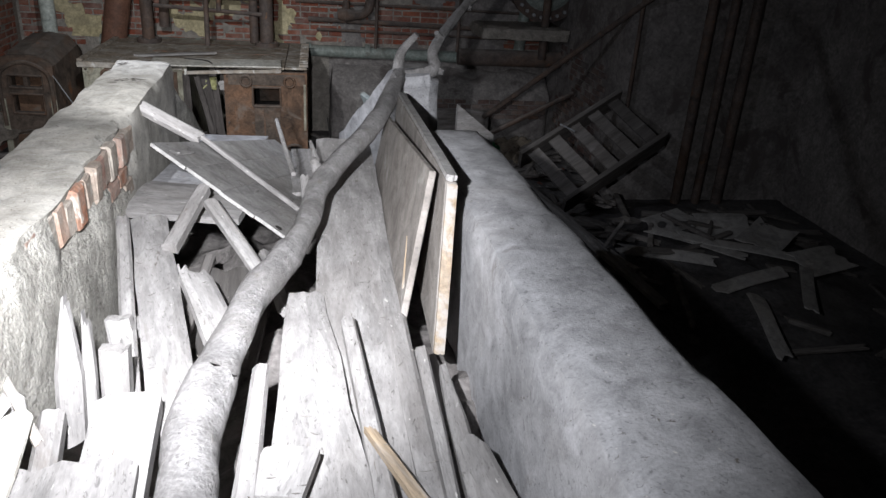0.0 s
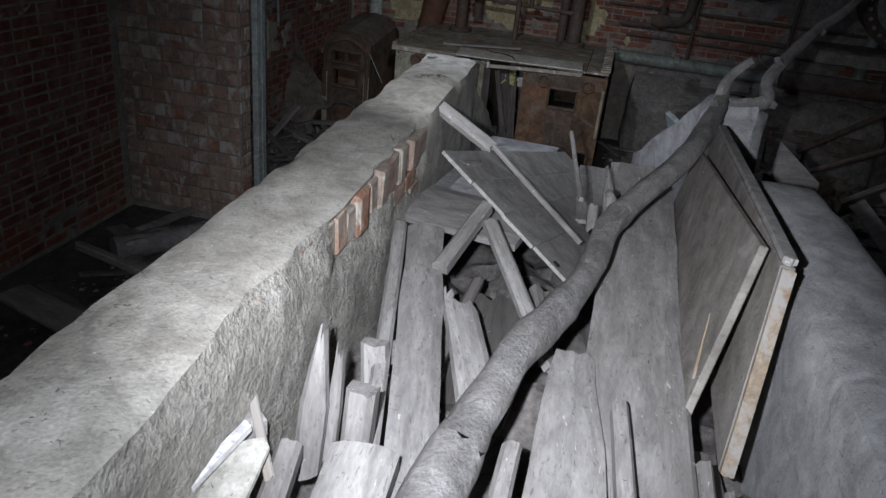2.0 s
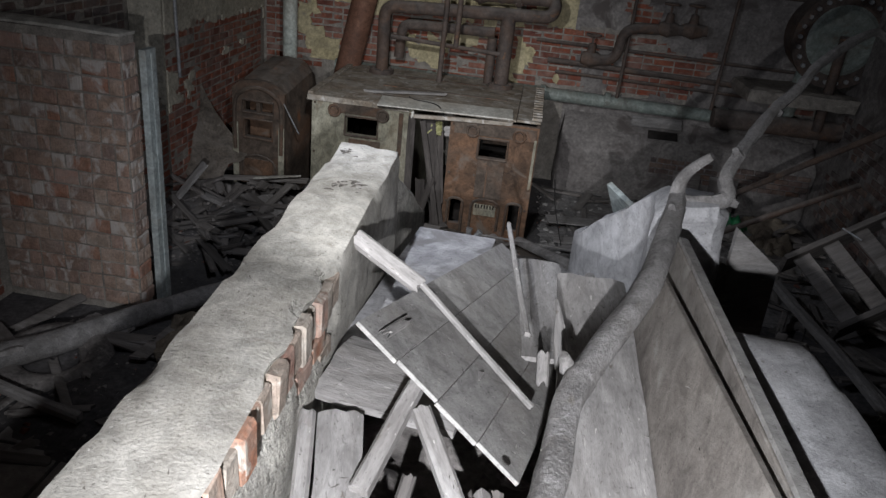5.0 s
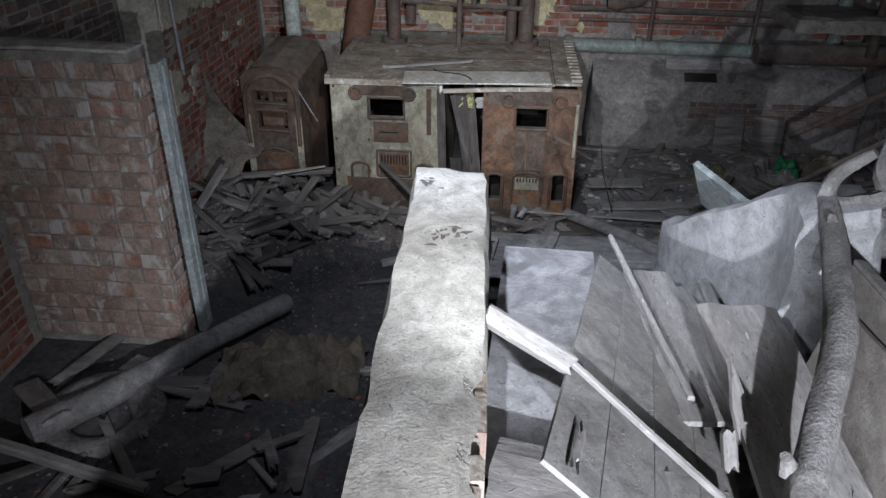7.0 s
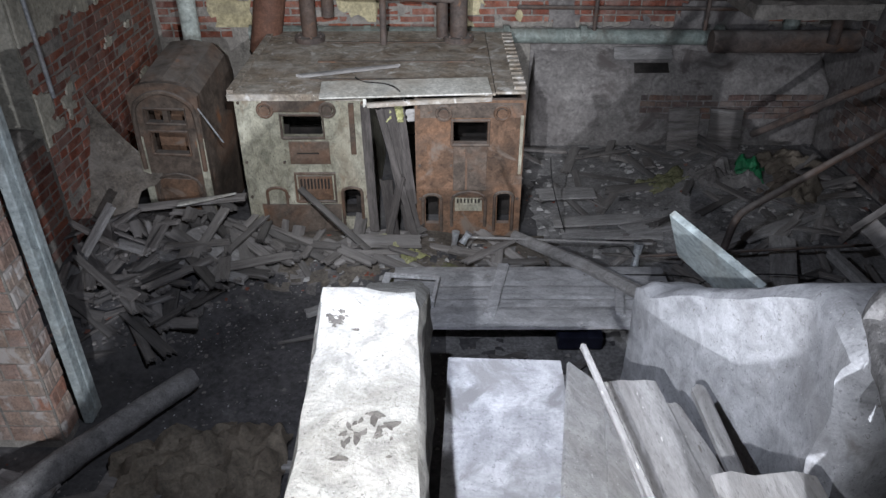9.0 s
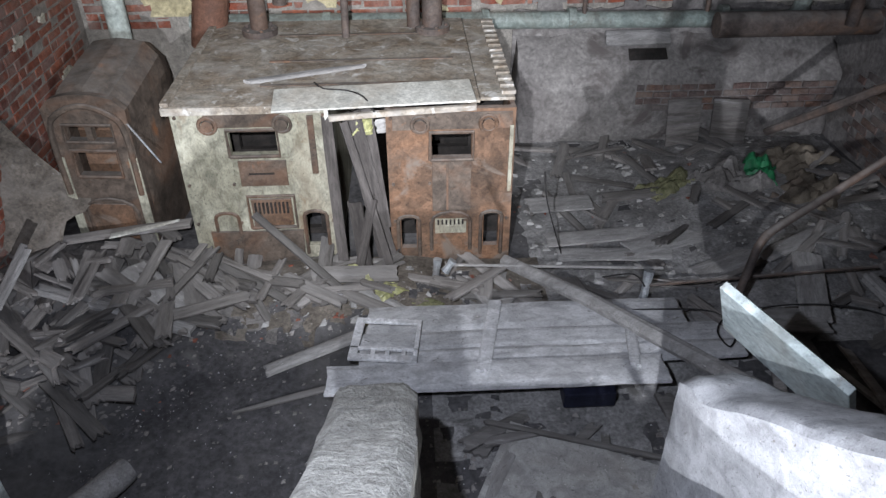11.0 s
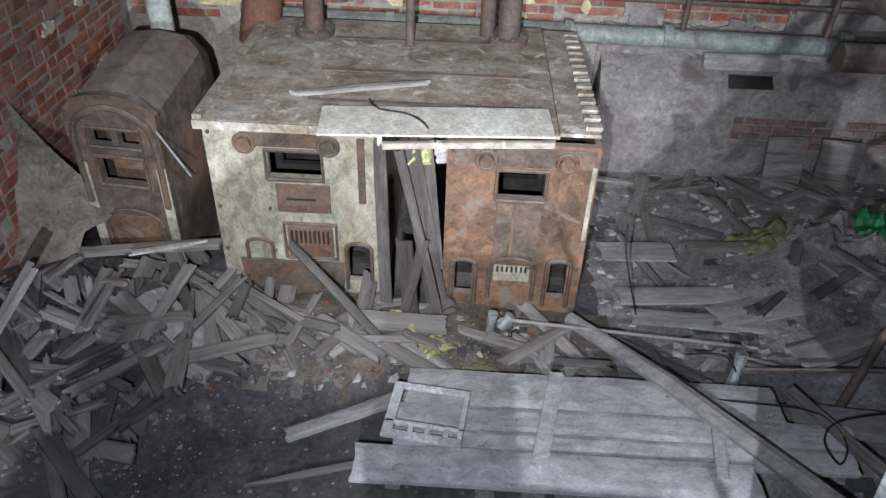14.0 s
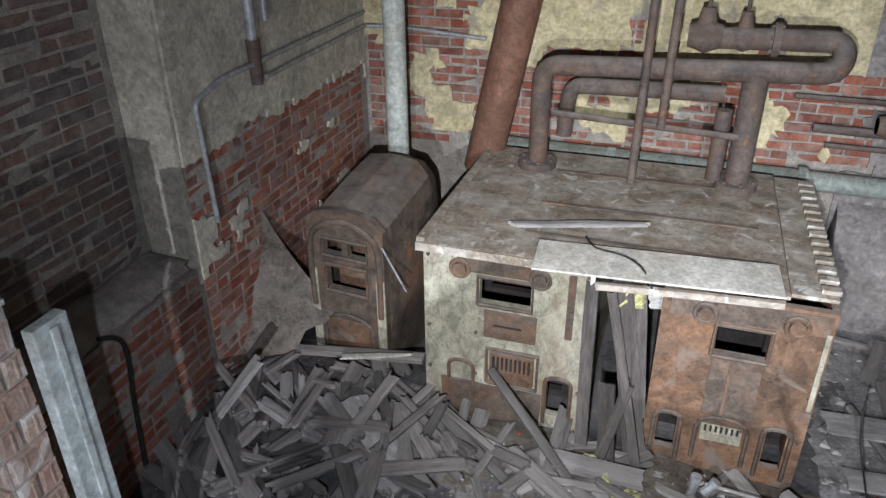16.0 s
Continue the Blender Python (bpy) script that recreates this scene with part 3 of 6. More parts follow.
# long wide boards down the middle and the right side
board((0.13, 0.9, 1.385), (0.128, 3.78, 1.49), 0.27, 0.03, "long wide dusty grey board lying along the bin", rag=0.02)
board((0.02, 0.75, 1.445), (-0.042, 2.13, 1.445), 0.27, 0.03, "broad dusty board with a snapped narrowing end", rag=0.03, taper=0.42)
board((0.16, 0.8, 1.455), (0.083, 1.90, 1.465), 0.048, 0.045, "square-edged dusty batten lying in the bin", taper=0.8, rag=0.012)
board((0.245, 0.9, 1.42), (0.228, 2.35, 1.43), 0.062, 0.04, "narrow weathered board with splintered end", rag=0.03)
board((0.27, 0.95, 1.495), (0.106, 1.36, 1.50), 0.035, 0.025, "bare pine lath lying over the boards", material=M_WARM, rag=0.03, taper=0.6)
board((0.272, 0.8, 1.40), (0.29, 1.82, 1.41), 0.042, 0.05, "dusty batten wedged beside the parapet")
board((0.345, 0.8, 1.38), (0.352, 1.77, 1.385), 0.05, 0.04, "pointed dusty batten wedged beside the parapet", tip=0.6)
board((0.43, 0.85, 1.39), (0.360, 1.43, 1.41), 0.12, 0.03, "torn dusty board wedged beside the parapet", rag=0.06, roll=-10, taper=0.5)
board((-0.150, 0.85, 1.475), (-0.148, 1.64, 1.475), 0.058, 0.06, "dusty square timber lying beside the trunk", roll=6, taper=0.75, rag=0.01)
board((-0.098, 1.15, 1.49), (-0.060, 1.30, 1.493), 0.125, 0.03, "small sawn board end lying on the boards", rag=0.003, roll=-3)
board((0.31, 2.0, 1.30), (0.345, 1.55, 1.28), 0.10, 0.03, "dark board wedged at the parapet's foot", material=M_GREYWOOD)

# broken boards on the left
board((-0.655, 1.10, 1.49), (-0.645, 1.41, 1.545), 0.15, 0.012, "bent pale sheet-metal scrap by the parapet", material=M_WHITESHEET, rag=0.03, warp=0.03, name="metal_scrap", category="scrap", roll=-10, taper=0.6)
board((-0.735, 1.02, 1.52), (-0.655, 1.41, 1.575), 0.022, 0.02, "thin white painted lath by the parapet", material=M_WHITE, rag=0.006)
board((-0.715, 1.44, 1.53), (-0.68, 1.50, 1.53), 0.09, 0.05, "dusty broken brick-sized block of wood", rag=0.01)
board((-0.697, 1.505, 1.575), (-0.585, 1.36, 1.49), 0.02, 0.012, "thin bare lath leaning at the parapet", material=M_WARM, rag=0.01)
board((-0.44, 1.52, 1.43), (-0.700, 2.62, 1.50), 0.045, 0.045, "narrow moulded batten along a thick board", rag=0.02)
board((-0.325, 1.45, 1.425), (-0.618, 2.655, 1.495), 0.125, 0.035, "thick dusty board with a sawn notched end", rag=0.022)
board((-0.235, 1.78, 1.43), (-0.400, 2.22, 1.485), 0.10, 0.035, "splintered weathered board end", rag=0.09, roll=12)
board((-0.575, 1.50, 1.36), (-0.568, 1.59, 1.74), 0.06, 0.03, "pale split stake standing up from the rubble", rag=0.05, tip=0.75, side=(0, -1, 0.2))
board((-0.540, 1.54, 1.36), (-0.538, 1.61, 1.69), 0.032, 0.025, "split stake standing up from the rubble", rag=0.05, tip=0.5, side=(0, -1, 0.2))
board((-0.525, 1.84, 1.36), (-0.545, 1.87, 1.52), 0.065, 0.05, "short dusty square timber standing on end", rag=0.012, side=(0, -1, 0.2))
board((-0.475, 1.53, 1.40), (-0.470, 1.56, 1.61), 0.062, 0.05, "short dusty board end standing up", rag=0.008, side=(0, -1, 0.2))
board((-0.56, 1.94, 1.42), (-0.46, 2.02, 1.44), 0.06, 0.04, "dusty block of wood among the boards")
board((-0.405, 1.10, 1.46), (-0.437, 1.50, 1.50), 0.135, 0.06, "broad dusty board with a rounded end", rag=0.008, taper=1.1)
board((-0.42, 0.75, 1.48), (-0.455, 1.275, 1.50), 0.175, 0.06, "broken thick dusty board with torn end", rag=0.022)
board((-0.53, 1.12, 1.46), (-0.595, 1.475, 1.485), 0.055, 0.05, "short square timber end", rag=0.008)
board((-0.545, 0.80, 1.46), (-0.570, 1.28, 1.485), 0.085, 0.05, "rounded broken board end", rag=0.03)
board((-0.66, 0.80, 1.45), (-0.66, 1.20, 1.465), 0.13, 0.04, "broad dusty board end by the parapet", rag=0.03)
# Lower boards of the heap, mostly in the darker wood.
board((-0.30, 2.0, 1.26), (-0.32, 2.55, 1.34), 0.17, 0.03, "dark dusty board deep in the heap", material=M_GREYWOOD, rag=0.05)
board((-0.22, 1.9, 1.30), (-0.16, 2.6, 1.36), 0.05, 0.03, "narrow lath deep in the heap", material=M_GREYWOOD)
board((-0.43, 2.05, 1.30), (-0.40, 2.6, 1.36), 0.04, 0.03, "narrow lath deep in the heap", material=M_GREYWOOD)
board((-0.10, 2.15, 1.36), (-0.20, 2.55, 1.40), 0.045, 0.03, "narrow lath deep in the heap", material=M_WOOD, roll=30)
board((-0.46, 2.10, 1.34), (-0.455, 2.33, 1.46), 0.05, 0.03, "short split lath standing in the heap", material=M_WOOD, rag=0.04)
board((-0.495, 2.36, 1.50), (-0.418, 2.69, 1.605), 0.052, 0.045, "short stick with a rounded end across the heap", rag=0.004, taper=0.85)
board((-0.395, 2.64, 1.575), (-0.165, 2.22, 1.44), 0.05, 0.03, "lath lying down over the heap")
board((-0.71, 2.88, 1.50), (-0.26, 2.80, 1.49), 0.30, 0.035, "dusty board lying across under the door", roll=5, rag=0.012)


def ledger(width, length, thick):
    """A flat panel with a thin bevel, x along its length."""
    return box((-length / 2, -width / 2, -thick / 2), (length / 2, width / 2, thick / 2), 0.003)


def cabinet_door():
    """The old ledged door that lies tilted on the heap: boards, a ledge and a batten."""
    ob = holder("door_leaf", "broken grey boarded door lying tilted on the rubble", "door")
    bl, bt, br = Vector((-0.592, 2.696, 1.773)), Vector((-0.257, 4.458, 1.297)), Vector((-0.105, 2.53, 1.462))
    x, n = (bt - bl).normalized(), (bt - bl).cross(br - bl).normalized()
    n = n if n.z > 0 else -n
    y = n.cross(x)
    m = Matrix((x, y, n)).transposed().to_4x4()
    m.translation = bl
    ob.matrix_world = m
    wide = abs((br - bl).dot(y))
    sign = 1 if (br - bl).dot(y) > 0 else -1
    n_b = 4
    for i in range(n_b):
        a, b = wide * i / n_b + 0.0008, wide * (i + 1) / n_b - 0.0008
        bm = box((0.012 * (i % 2), a * sign, -0.013), (1.84 - 0.05 * i, b * sign, 0.0), 0.002)
        part("board", bm, M_CARD, ob)
    for i in (1, 2, 3):
        part("groove", box((0.03, (wide * i / n_b - 0.0008) * sign, -0.012), (1.70, (wide * i / n_b + 0.0008) * sign, -0.004)), M_GREYWOOD, ob, "dark dirty joint between the boards")
    splint = plank(0.22, 0.03, 0.008, 0.06, 0.008, 515)
    splint.transform(Matrix.Translation((0.14, wide * 0.12 * sign, 0.004)))
    part("splinter", splint, M_WOOD, ob, "torn splinter lifting off the boards")
    # Near-black disc on the boards: the hole's shade is put into its colour.
    part("knob_hole", disc((0.05, (wide - 0.06) * sign, 0.001), (0, 0, 1), 0.014, 0.006), M_DARKIN, ob, "near-black disc coloured as the shade in a drilled hole")
    return ob


cabinet_door()
board((-0.745, 3.225, 1.785), (-0.485, 3.165, 1.655), 0.06, 0.03, "pale splintered batten leaning on the parapet", rag=0.02, side=(0.3, -0.5, 1))
board((-0.515, 3.185, 1.68), (-0.078, 2.914, 1.43), 0.018, 0.016, "thin round-edged lath lying across the door", rag=0.006)
sheet = thing("hardboard_sheet", ledger(0.39, 1.5, 0.008), M_BLOTCH, "blotched pale hardboard sheet sloping off the heap", "sheet")
sheet.matrix_world = along((-0.555, 2.95, 1.45), (-0.488, 4.41, 1.325))
board((-0.02, 3.3, 1.36), (-0.055, 4.40, 1.25), 0.20, 0.02, "grooved dusty board at the end of the heap", rag=0.02)
board((0.10, 3.2, 1.38), (0.06, 4.30, 1.24), 0.12, 0.02, "dusty board pointing out of the heap", rag=0.02, tip=0.4)
board((-0.11, 3.30, 1.455), (-0.238, 4.36, 1.445), 0.02, 0.018, "thin lath sticking out of the heap", rag=0.01)
board((0.02, 3.15, 1.42), (-0.035, 3.30, 1.62), 0.045, 0.02, "splinter of wood standing in the heap", rag=0.06, tip=0.8)
board((-0.05, 3.05, 1.42), (-0.06, 3.12, 1.53), 0.04, 0.03, "splinter of wood standing in the heap", rag=0.03)
board((0.17, 3.6, 1.30), (0.20, 4.41, 1.205), 0.05, 0.03, "narrow split board at the foot of the wall", rag=0.02)


def leaning_panel(name, foot_a, foot_b, top_a, top_b, thick, material, label, edge=None):
    a, b, c = Vector(foot_a), Vector(foot_b), Vector(top_a)
    ob = holder(name, label, "panel")
    x, n = (b - a).normalized(), (b - a).cross(c - a).normalized()
    y = n.cross(x)
    m = Matrix((x, y, n)).transposed().to_4x4()
    m.translation = a
    ob.matrix_world = m
    inv = m.inverted()
    q = [inv @ Vector(p) for p in (foot_a, foot_b, top_b, top_a)]
    bm = bmesh.new()
    lo = [bm.verts.new((p.x, p.y, -thick / 2)) for p in q]
    hi = [bm.verts.new((p.x, p.y, thick / 2)) for p in q]
    bm.faces.new(lo[::-1])
    bm.faces.new(hi)
    for i in range(4):
        bm.faces.new([lo[i], lo[(i + 1) % 4], hi[(i + 1) % 4], hi[i]])
    bmesh.ops.bevel(bm, geom=bm.edges[:], offset=0.003, segments=1, affect="EDGES")
    part("sheet", bm, material, ob)
    if edge:
        e = plank((q[3] - q[0]).length, thick * 0.9, 0.022, 0.008, 0.003, 77)
        e.transform(along((q[0].x - 0.009, q[0].y, 0), (q[3].x - 0.009, q[3].y, 0), 90))
        part("edge_batten", e, M_WARM, ob, "bare pine edge batten")
        f = plank((q[2] - q[3]).length, thick * 0.9, 0.02, 0.01, 0.003, 78)
        f.transform(along((q[3].x, q[3].y + 0.01, 0), (q[2].x, q[2].y + 0.01, 0), 90))
        part("top_batten", f, M_CARD, ob, "grey top batten")
    return ob


leaning_panel("loose_door", (0.253, 1.967, 1.41), (0.29, 3.50, 1.44), (0.343, 2.09, 1.872), (0.322, 3.50, 1.695), 0.022, M_PANEL, "brown-grey wooden panel leaning on the parapet")
leaning_panel("framed_door", (0.345, 1.82, 1.40), (0.385, 3.62, 1.44), (0.388, 2.02, 1.862), (0.398, 3.63, 1.762), 0.035, M_PANEL, "framed panel with bare pine edge leaning on the parapet", edge=True)
board((0.262, 2.03, 1.50), (0.295, 2.2, 1.62), 0.022, 0.008, "pale splinter stuck to the panel", material=M_WARM, roll=60)


def fallen_tree():
    ob = holder("dead_tree", "dead bare tree trunk with forked branches fallen over the heap", "tree")
    trunk = [(-0.275, 0.55, 1.46), (-0.262, 1.17, 1.485), (-0.275, 1.38, 1.50), (-0.243, 1.62, 1.52), (-0.185, 1.90, 1.545), (-0.085, 2.23, 1.56), (-0.030, 2.50, 1.565),
             (0.002, 2.74, 1.59), (0.085, 2.95, 1.63), (0.258, 3.31, 1.70), (0.37, 3.70, 1.76), (0.445, 4.02, 1.80)]
    path = spline(trunk, 7)
    rads = [(0.056 if p.y < 1.6 else 0.050 if p.y < 2.2 else 0.043) + 0.004 * mnoise.noise(Vector((i * 0.45, 2, 3))) for i, p in enumerate(path)]
    part("trunk", tube(path, rads, 18, wobble=0.22), M_BARK, ob, smooth=True)
    near = [p for p in path if p.y < 1.58]
    bark = tube(near, [0.061 + 0.004 * mnoise.noise(Vector((i * 0.6, 5, 1))) for i in range(len(near))], 22, wobble=0.18)
    for v in bark.verts:
        if v.co.y > 1.48:
            v.co.y += 0.05 * mnoise.noise(Vector((v.co.x * 45, v.co.z * 45, 3)))
    part("bark", bark, M_BARK, ob, "torn sleeve of pale bark", smooth=True)
    limb = spline([(0.43, 3.99, 1.80), (0.53, 4.01, 1.795), (0.635, 4.0, 1.835), (0.625, 4.06, 1.90), (0.675, 4.15, 1.97), (0.747, 4.28, 2.031), (0.876, 4.5, 2.121), (0.997, 4.65, 2.196), (1.133, 4.85, 2.296), (1.307, 5.05, 2.381), (1.50, 5.25, 2.44), (1.60, 5.32, 2.40)], 6)
    part("branch", tube(limb, [0.036 - 0.016 * i / (len(limb) - 1) + 0.004 * mnoise.noise(Vector((i * 0.5, 8, 1))) for i in range(len(limb))], 12, wobble=0.3), M_BARK, ob, smooth=True)
    twig = spline([(0.44, 4.02, 1.79), (0.435, 4.0, 1.88), (0.462, 3.97, 1.95), (0.517, 3.934, 2.023)], 6)
    part("twig", tube(twig, [0.034 - 0.018 * i / (len(twig) - 1) for i in range(len(twig))], 10, wobble=0.3), M_BARK, ob, smooth=True)
    for p, q in (((0.64, 4.0, 1.83), (0.68, 3.98, 1.82)), ((0.675, 4.15, 1.98), (0.65, 4.12, 2.01)), ((0.876, 4.5, 2.12), (0.91, 4.48, 2.11)), ((0.0, 2.87, 1.62), (-0.02, 2.86, 1.67)), ((0.40, 3.85, 1.79), (0.385, 3.82, 1.83))):
        part("knot", tube([p, q], [0.026, 0.014], 9, wobble=0.3), M_BARK, ob, smooth=True)
    return ob


fallen_tree()


leaning_panel("painted_board", (0.43, 5.42, 1.13), (0.74, 4.97, 0.98), (0.315, 5.31, 1.415), (0.585, 4.88, 1.31), 0.035, M_PAINTED, "thick pale painted board leaning behind the parapet end")

# ---- hollow brick pillar and post ----
pillar = thing("brick_pillar", slab((-3.71, 5.262, 0), (-2.722, 5.42, 1.925), 0.3, 0.004, 0.0, 8), M_MORTAR, "stub wall of pale hollow bricks with rough mortar", "wall", kind="structure")
cap = thing("pillar_cap", slab((-3.71, 5.24, 1.925), (-2.70, 5.44, 1.955), 0.07, 0.01, 0.012, 31, 0.02), M_PARAPET, "rough mortar bed on the stub wall", "wall", kind="structure", smooth=True)
post = holder("door_jamb", "pale blue-grey painted wooden jamb beside the brick stub wall", "door jamb", (-2.67, 5.47, 0))
part("jamb_board", box((-0.035, -0.035, 0.0), (0.012, 0.10, 1.82), 0.006), M_PAINTED, post)
part("stop_strip", box((0.0125, 0.02, 0.05), (0.022, 0.05, 1.80), 0.004), M_PAINTED, post, "chipped painted stop strip")

# ---- boilers ----
def boiler(name, x0, width, height, y, depth, shell, label, windows, rims, plugs, slab_mat=M_BROWN):
    ob = holder(name, label, "boiler", (x0, y, 0))
    part("front_plate", pierced(width, height, 0.045, windows), shell, ob)
    part("side_panel", box((0.0, 0.047, 0.0), (0.03, depth, height), 0.004), shell, ob)
    part("side_panel", box((width - 0.03, 0.047, 0.0), (width, depth, height), 0.004), shell, ob)
    part("back_plate", box((0.03, depth - 0.03, 0.0), (width - 0.03, depth, height)), slab_mat, ob)
    for k in range(1, 5):
        yy = 0.047 + (depth - 0.1) * k / 5
        part("inner_section", pierced(width - 0.08, height - 0.06, 0.05, [(0.2, 0.55, width - 0.28, height - 0.2), (0.12, 0.05, width - 0.2, 0.32)]), M_DARKIN, ob).location = (0.04, yy, 0.02)
    for x, z, x1, z1, arch in rims:
        part("opening_rim", rim(x, z, x1, z1, 0.026, 0.018, arch), slab_mat, ob, "rusted cast rim round an opening")
    for x, z, m in plugs:
        bm = disc((x, -0.02, z), (0, 1, 0), 0.036, 0.04)
        ring = [(x + 0.052 * math.cos(a * math.pi / 9), -0.022, z + 0.052 * math.sin(a * math.pi / 9)) for a in range(19)]
        tube(ring, 0.012, 6, bm)
        part("plug", bm, m, ob, "round screwed cleaning plug")
    for x in (0.03, width * 0.33, width * 0.62, width - 0.03):
        for z in (0.34, height * 0.55, height - 0.05):
            part("rivet", disc((x, -0.006, z), (0, 1, 0), 0.011, 0.014, 8), slab_mat, ob)
    return ob


left_boiler = boiler("left_boiler", -2.20, 0.95, 1.15, 7.50, 1.5, M_ENAMEL, "large cast-iron boiler with pale scaled front",
                     [(0.33, 0.84, 0.62, 1.0), (0.20, 0.10, 0.36, 0.0), (0.40, 0.12, 0.66, 0.18), (0.74, 0.14, 0.87, 0.40)],
                     [(0.32, 0.83, 0.63, 1.01, False), (0.73, 0.08, 0.88, 0.42, True), (0.15, 0.10, 0.30, 0.42, True), (0.38, 0.30, 0.68, 0.54, False)],
                     [(0.22, 1.05, M_BROWN), (0.67, 1.05, M_BROWN)])
fire_door = part("fire_door", box((0.40, -0.02, 0.32), (0.66, 0.0, 0.52), 0.004), M_RUST, left_boiler, "rusted fire door with cracked grate")
for k in range(9):
    part("grate_bar", box((0.42 + 0.026 * k, -0.034, 0.42), (0.432 + 0.026 * k, -0.018, 0.50), 0.002), M_DARKIN, fire_door)
slot_plate = part("slot_plate", box((0.36, -0.016, 0.62), (0.66, 0.0, 0.80), 0.004), M_BROWN, left_boiler, "riveted iron plate with a slot")
# No opening is cut: a near-black bar carries the slot's shade as colour.
part("slot", box((0.42, -0.022, 0.705), (0.58, -0.014, 0.715)), M_DARKIN, slot_plate)
part("top_plate", box((0.20, -0.014, 1.03), (0.66, 0.0, 1.13), 0.003), M_BROWN, left_boiler)
part("gauge_strip", box((0.82, -0.02, 0.70), (0.86, 0.0, 1.10), 0.005), M_BROWN, left_boiler, "narrow iron gauge strip")
part("corner_edge", box((0.93, -0.012, 0.0), (0.955, 0.02, 1.13), 0.004), M_WHITESHEET, left_boiler, "bright bare corner strip")
part("ash_skirt", slab((0.10, -0.03, 0.0), (0.72, 0.0, 0.28), 0.07, 0.012, 0.01, 41), M_BROWN, left_boiler, "rust-eaten lower plate")

right_boiler = boiler("right_boiler", -0.90, 0.80, 1.13, 7.46, 1.5, M_RUST, "large cast-iron boiler with rust-brown front",
                      [(0.28, 0.80, 0.53, 0.97), (0.07, 0.12, 0.17, 0.36), (0.62, 0.12, 0.72, 0.38)],
                      [(0.27, 0.79, 0.54, 0.98, False), (0.05, 0.06, 0.19, 0.38, True), (0.60, 0.06, 0.74, 0.40, True), (0.27, 0.10, 0.53, 0.40, True)],
                      [(0.21, 1.04, M_BROWN), (0.63, 1.04, M_RUST)])
part("middle_rib", box((0.37, -0.012, 0.42), (0.385, 0.0, 0.78), 0.003), M_BROWN, right_boiler)
part("middle_plate", box((0.28, -0.008, 0.41), (0.53, 0.0, 0.79), 0.003), M_BROWN, right_boiler, "darker riveted plate")
grate = part("grate", slab((0.29, -0.02, 0.24), (0.51, 0.0, 0.36), 0.05, 0.006, 0.01, 43), M_ENAMEL, right_boiler, "scaled broken grate")
for k in range(7):
    part("grate_bar", box((0.31 + 0.027 * k, -0.03, 0.315), (0.322 + 0.027 * k, -0.018, 0.35), 0.002), M_DARKIN, grate)
part("bright_edge", box((0.765, -0.014, 0.55), (0.79, 0.0, 1.02), 0.004), M_ENAMEL, right_boiler)
part("top_band", box((0.04, -0.01, 1.0), (0.78, 0.0, 1.11), 0.003), M_BROWN, right_boiler)


def boiler_top():
    """Sheet-iron covers over both boilers."""
    ob = holder("boiler_cover", "dusty sheet-iron cover spanning both boilers", "cover", (-2.24, 7.475, 1.15))
    bm = box((0.0, 0.02, 0.0), (1.92, 1.62, 0.02), 0.004)
    part("sheet", bm, M_TOP, ob)
    for yy in (0.30, 0.72, 1.25):
        part("seam", box((0.55, yy, 0.02), (1.80, yy + 0.03, 0.028), 0.003), M_BROWN, ob)
    part("edge_strip", box((0.0, 0.02, 0.02), (0.05, 1.60, 0.045), 0.004), M_TOP, ob, "dusty raised edge strip")
    part("front_lip", box((0.0, 0.0, -0.03), (0.95, 0.02, 0.02), 0.004), M_TOP, ob)
    part("right_sheet", box((1.925, 0.06, -0.004), (2.14, 1.60, 0.016), 0.004), M_TOP, ob)
    for k in range(14):
        part("fin", box((2.06, 0.10 + 0.105 * k, 0.016), (2.15, 0.155 + 0.105 * k, 0.04), 0.004), M_TOP, ob)
    return ob


boiler_top()
pale = thing("loose_sheet", ledger(0.30, 1.22, 0.012), M_WHITESHEET, "bright pale metal sheet lying loose on the boilers", "sheet")
pale.matrix_world = along((-1.57, 7.52, 1.185), (-0.36, 7.60, 1.19), 3)
board((-1.80, 7.83, 1.19), (-1.02, 8.03, 1.20), 0.06, 0.02, "broken lath lying on the boiler cover", rag=0.05, tip=0.5)
board((-1.24, 7.42, 1.11), (-0.34, 7.46, 1.15), 0.045, 0.03, "bent edge strip hanging between the boilers", material=M_TOP, name="edge_strip", category="strip")
crack = thing("wire", tube(spline([(-1.35, 7.80, 1.185), (-1.28, 7.66, 1.20), (-1.12, 7.60, 1.205), (-1.02, 7.50, 1.20), (-0.96, 7.42, 1.14)], 5), 0.005, 6), M_BLACK, "thin black wire lying over the pale sheet", "wire")
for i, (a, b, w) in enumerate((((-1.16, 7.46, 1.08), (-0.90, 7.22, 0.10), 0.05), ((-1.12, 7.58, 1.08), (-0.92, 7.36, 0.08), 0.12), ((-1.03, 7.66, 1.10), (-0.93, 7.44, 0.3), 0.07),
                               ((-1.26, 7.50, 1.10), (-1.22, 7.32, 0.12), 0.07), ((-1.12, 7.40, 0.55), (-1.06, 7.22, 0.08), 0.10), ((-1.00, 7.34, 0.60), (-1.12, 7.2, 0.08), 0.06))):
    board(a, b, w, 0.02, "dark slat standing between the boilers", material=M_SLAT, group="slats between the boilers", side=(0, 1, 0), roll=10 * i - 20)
board((-0.98, 7.62, 0.95), (-0.80, 7.62, 0.97), 0.09, 0.02, "pale board end between the boilers", roll=80)


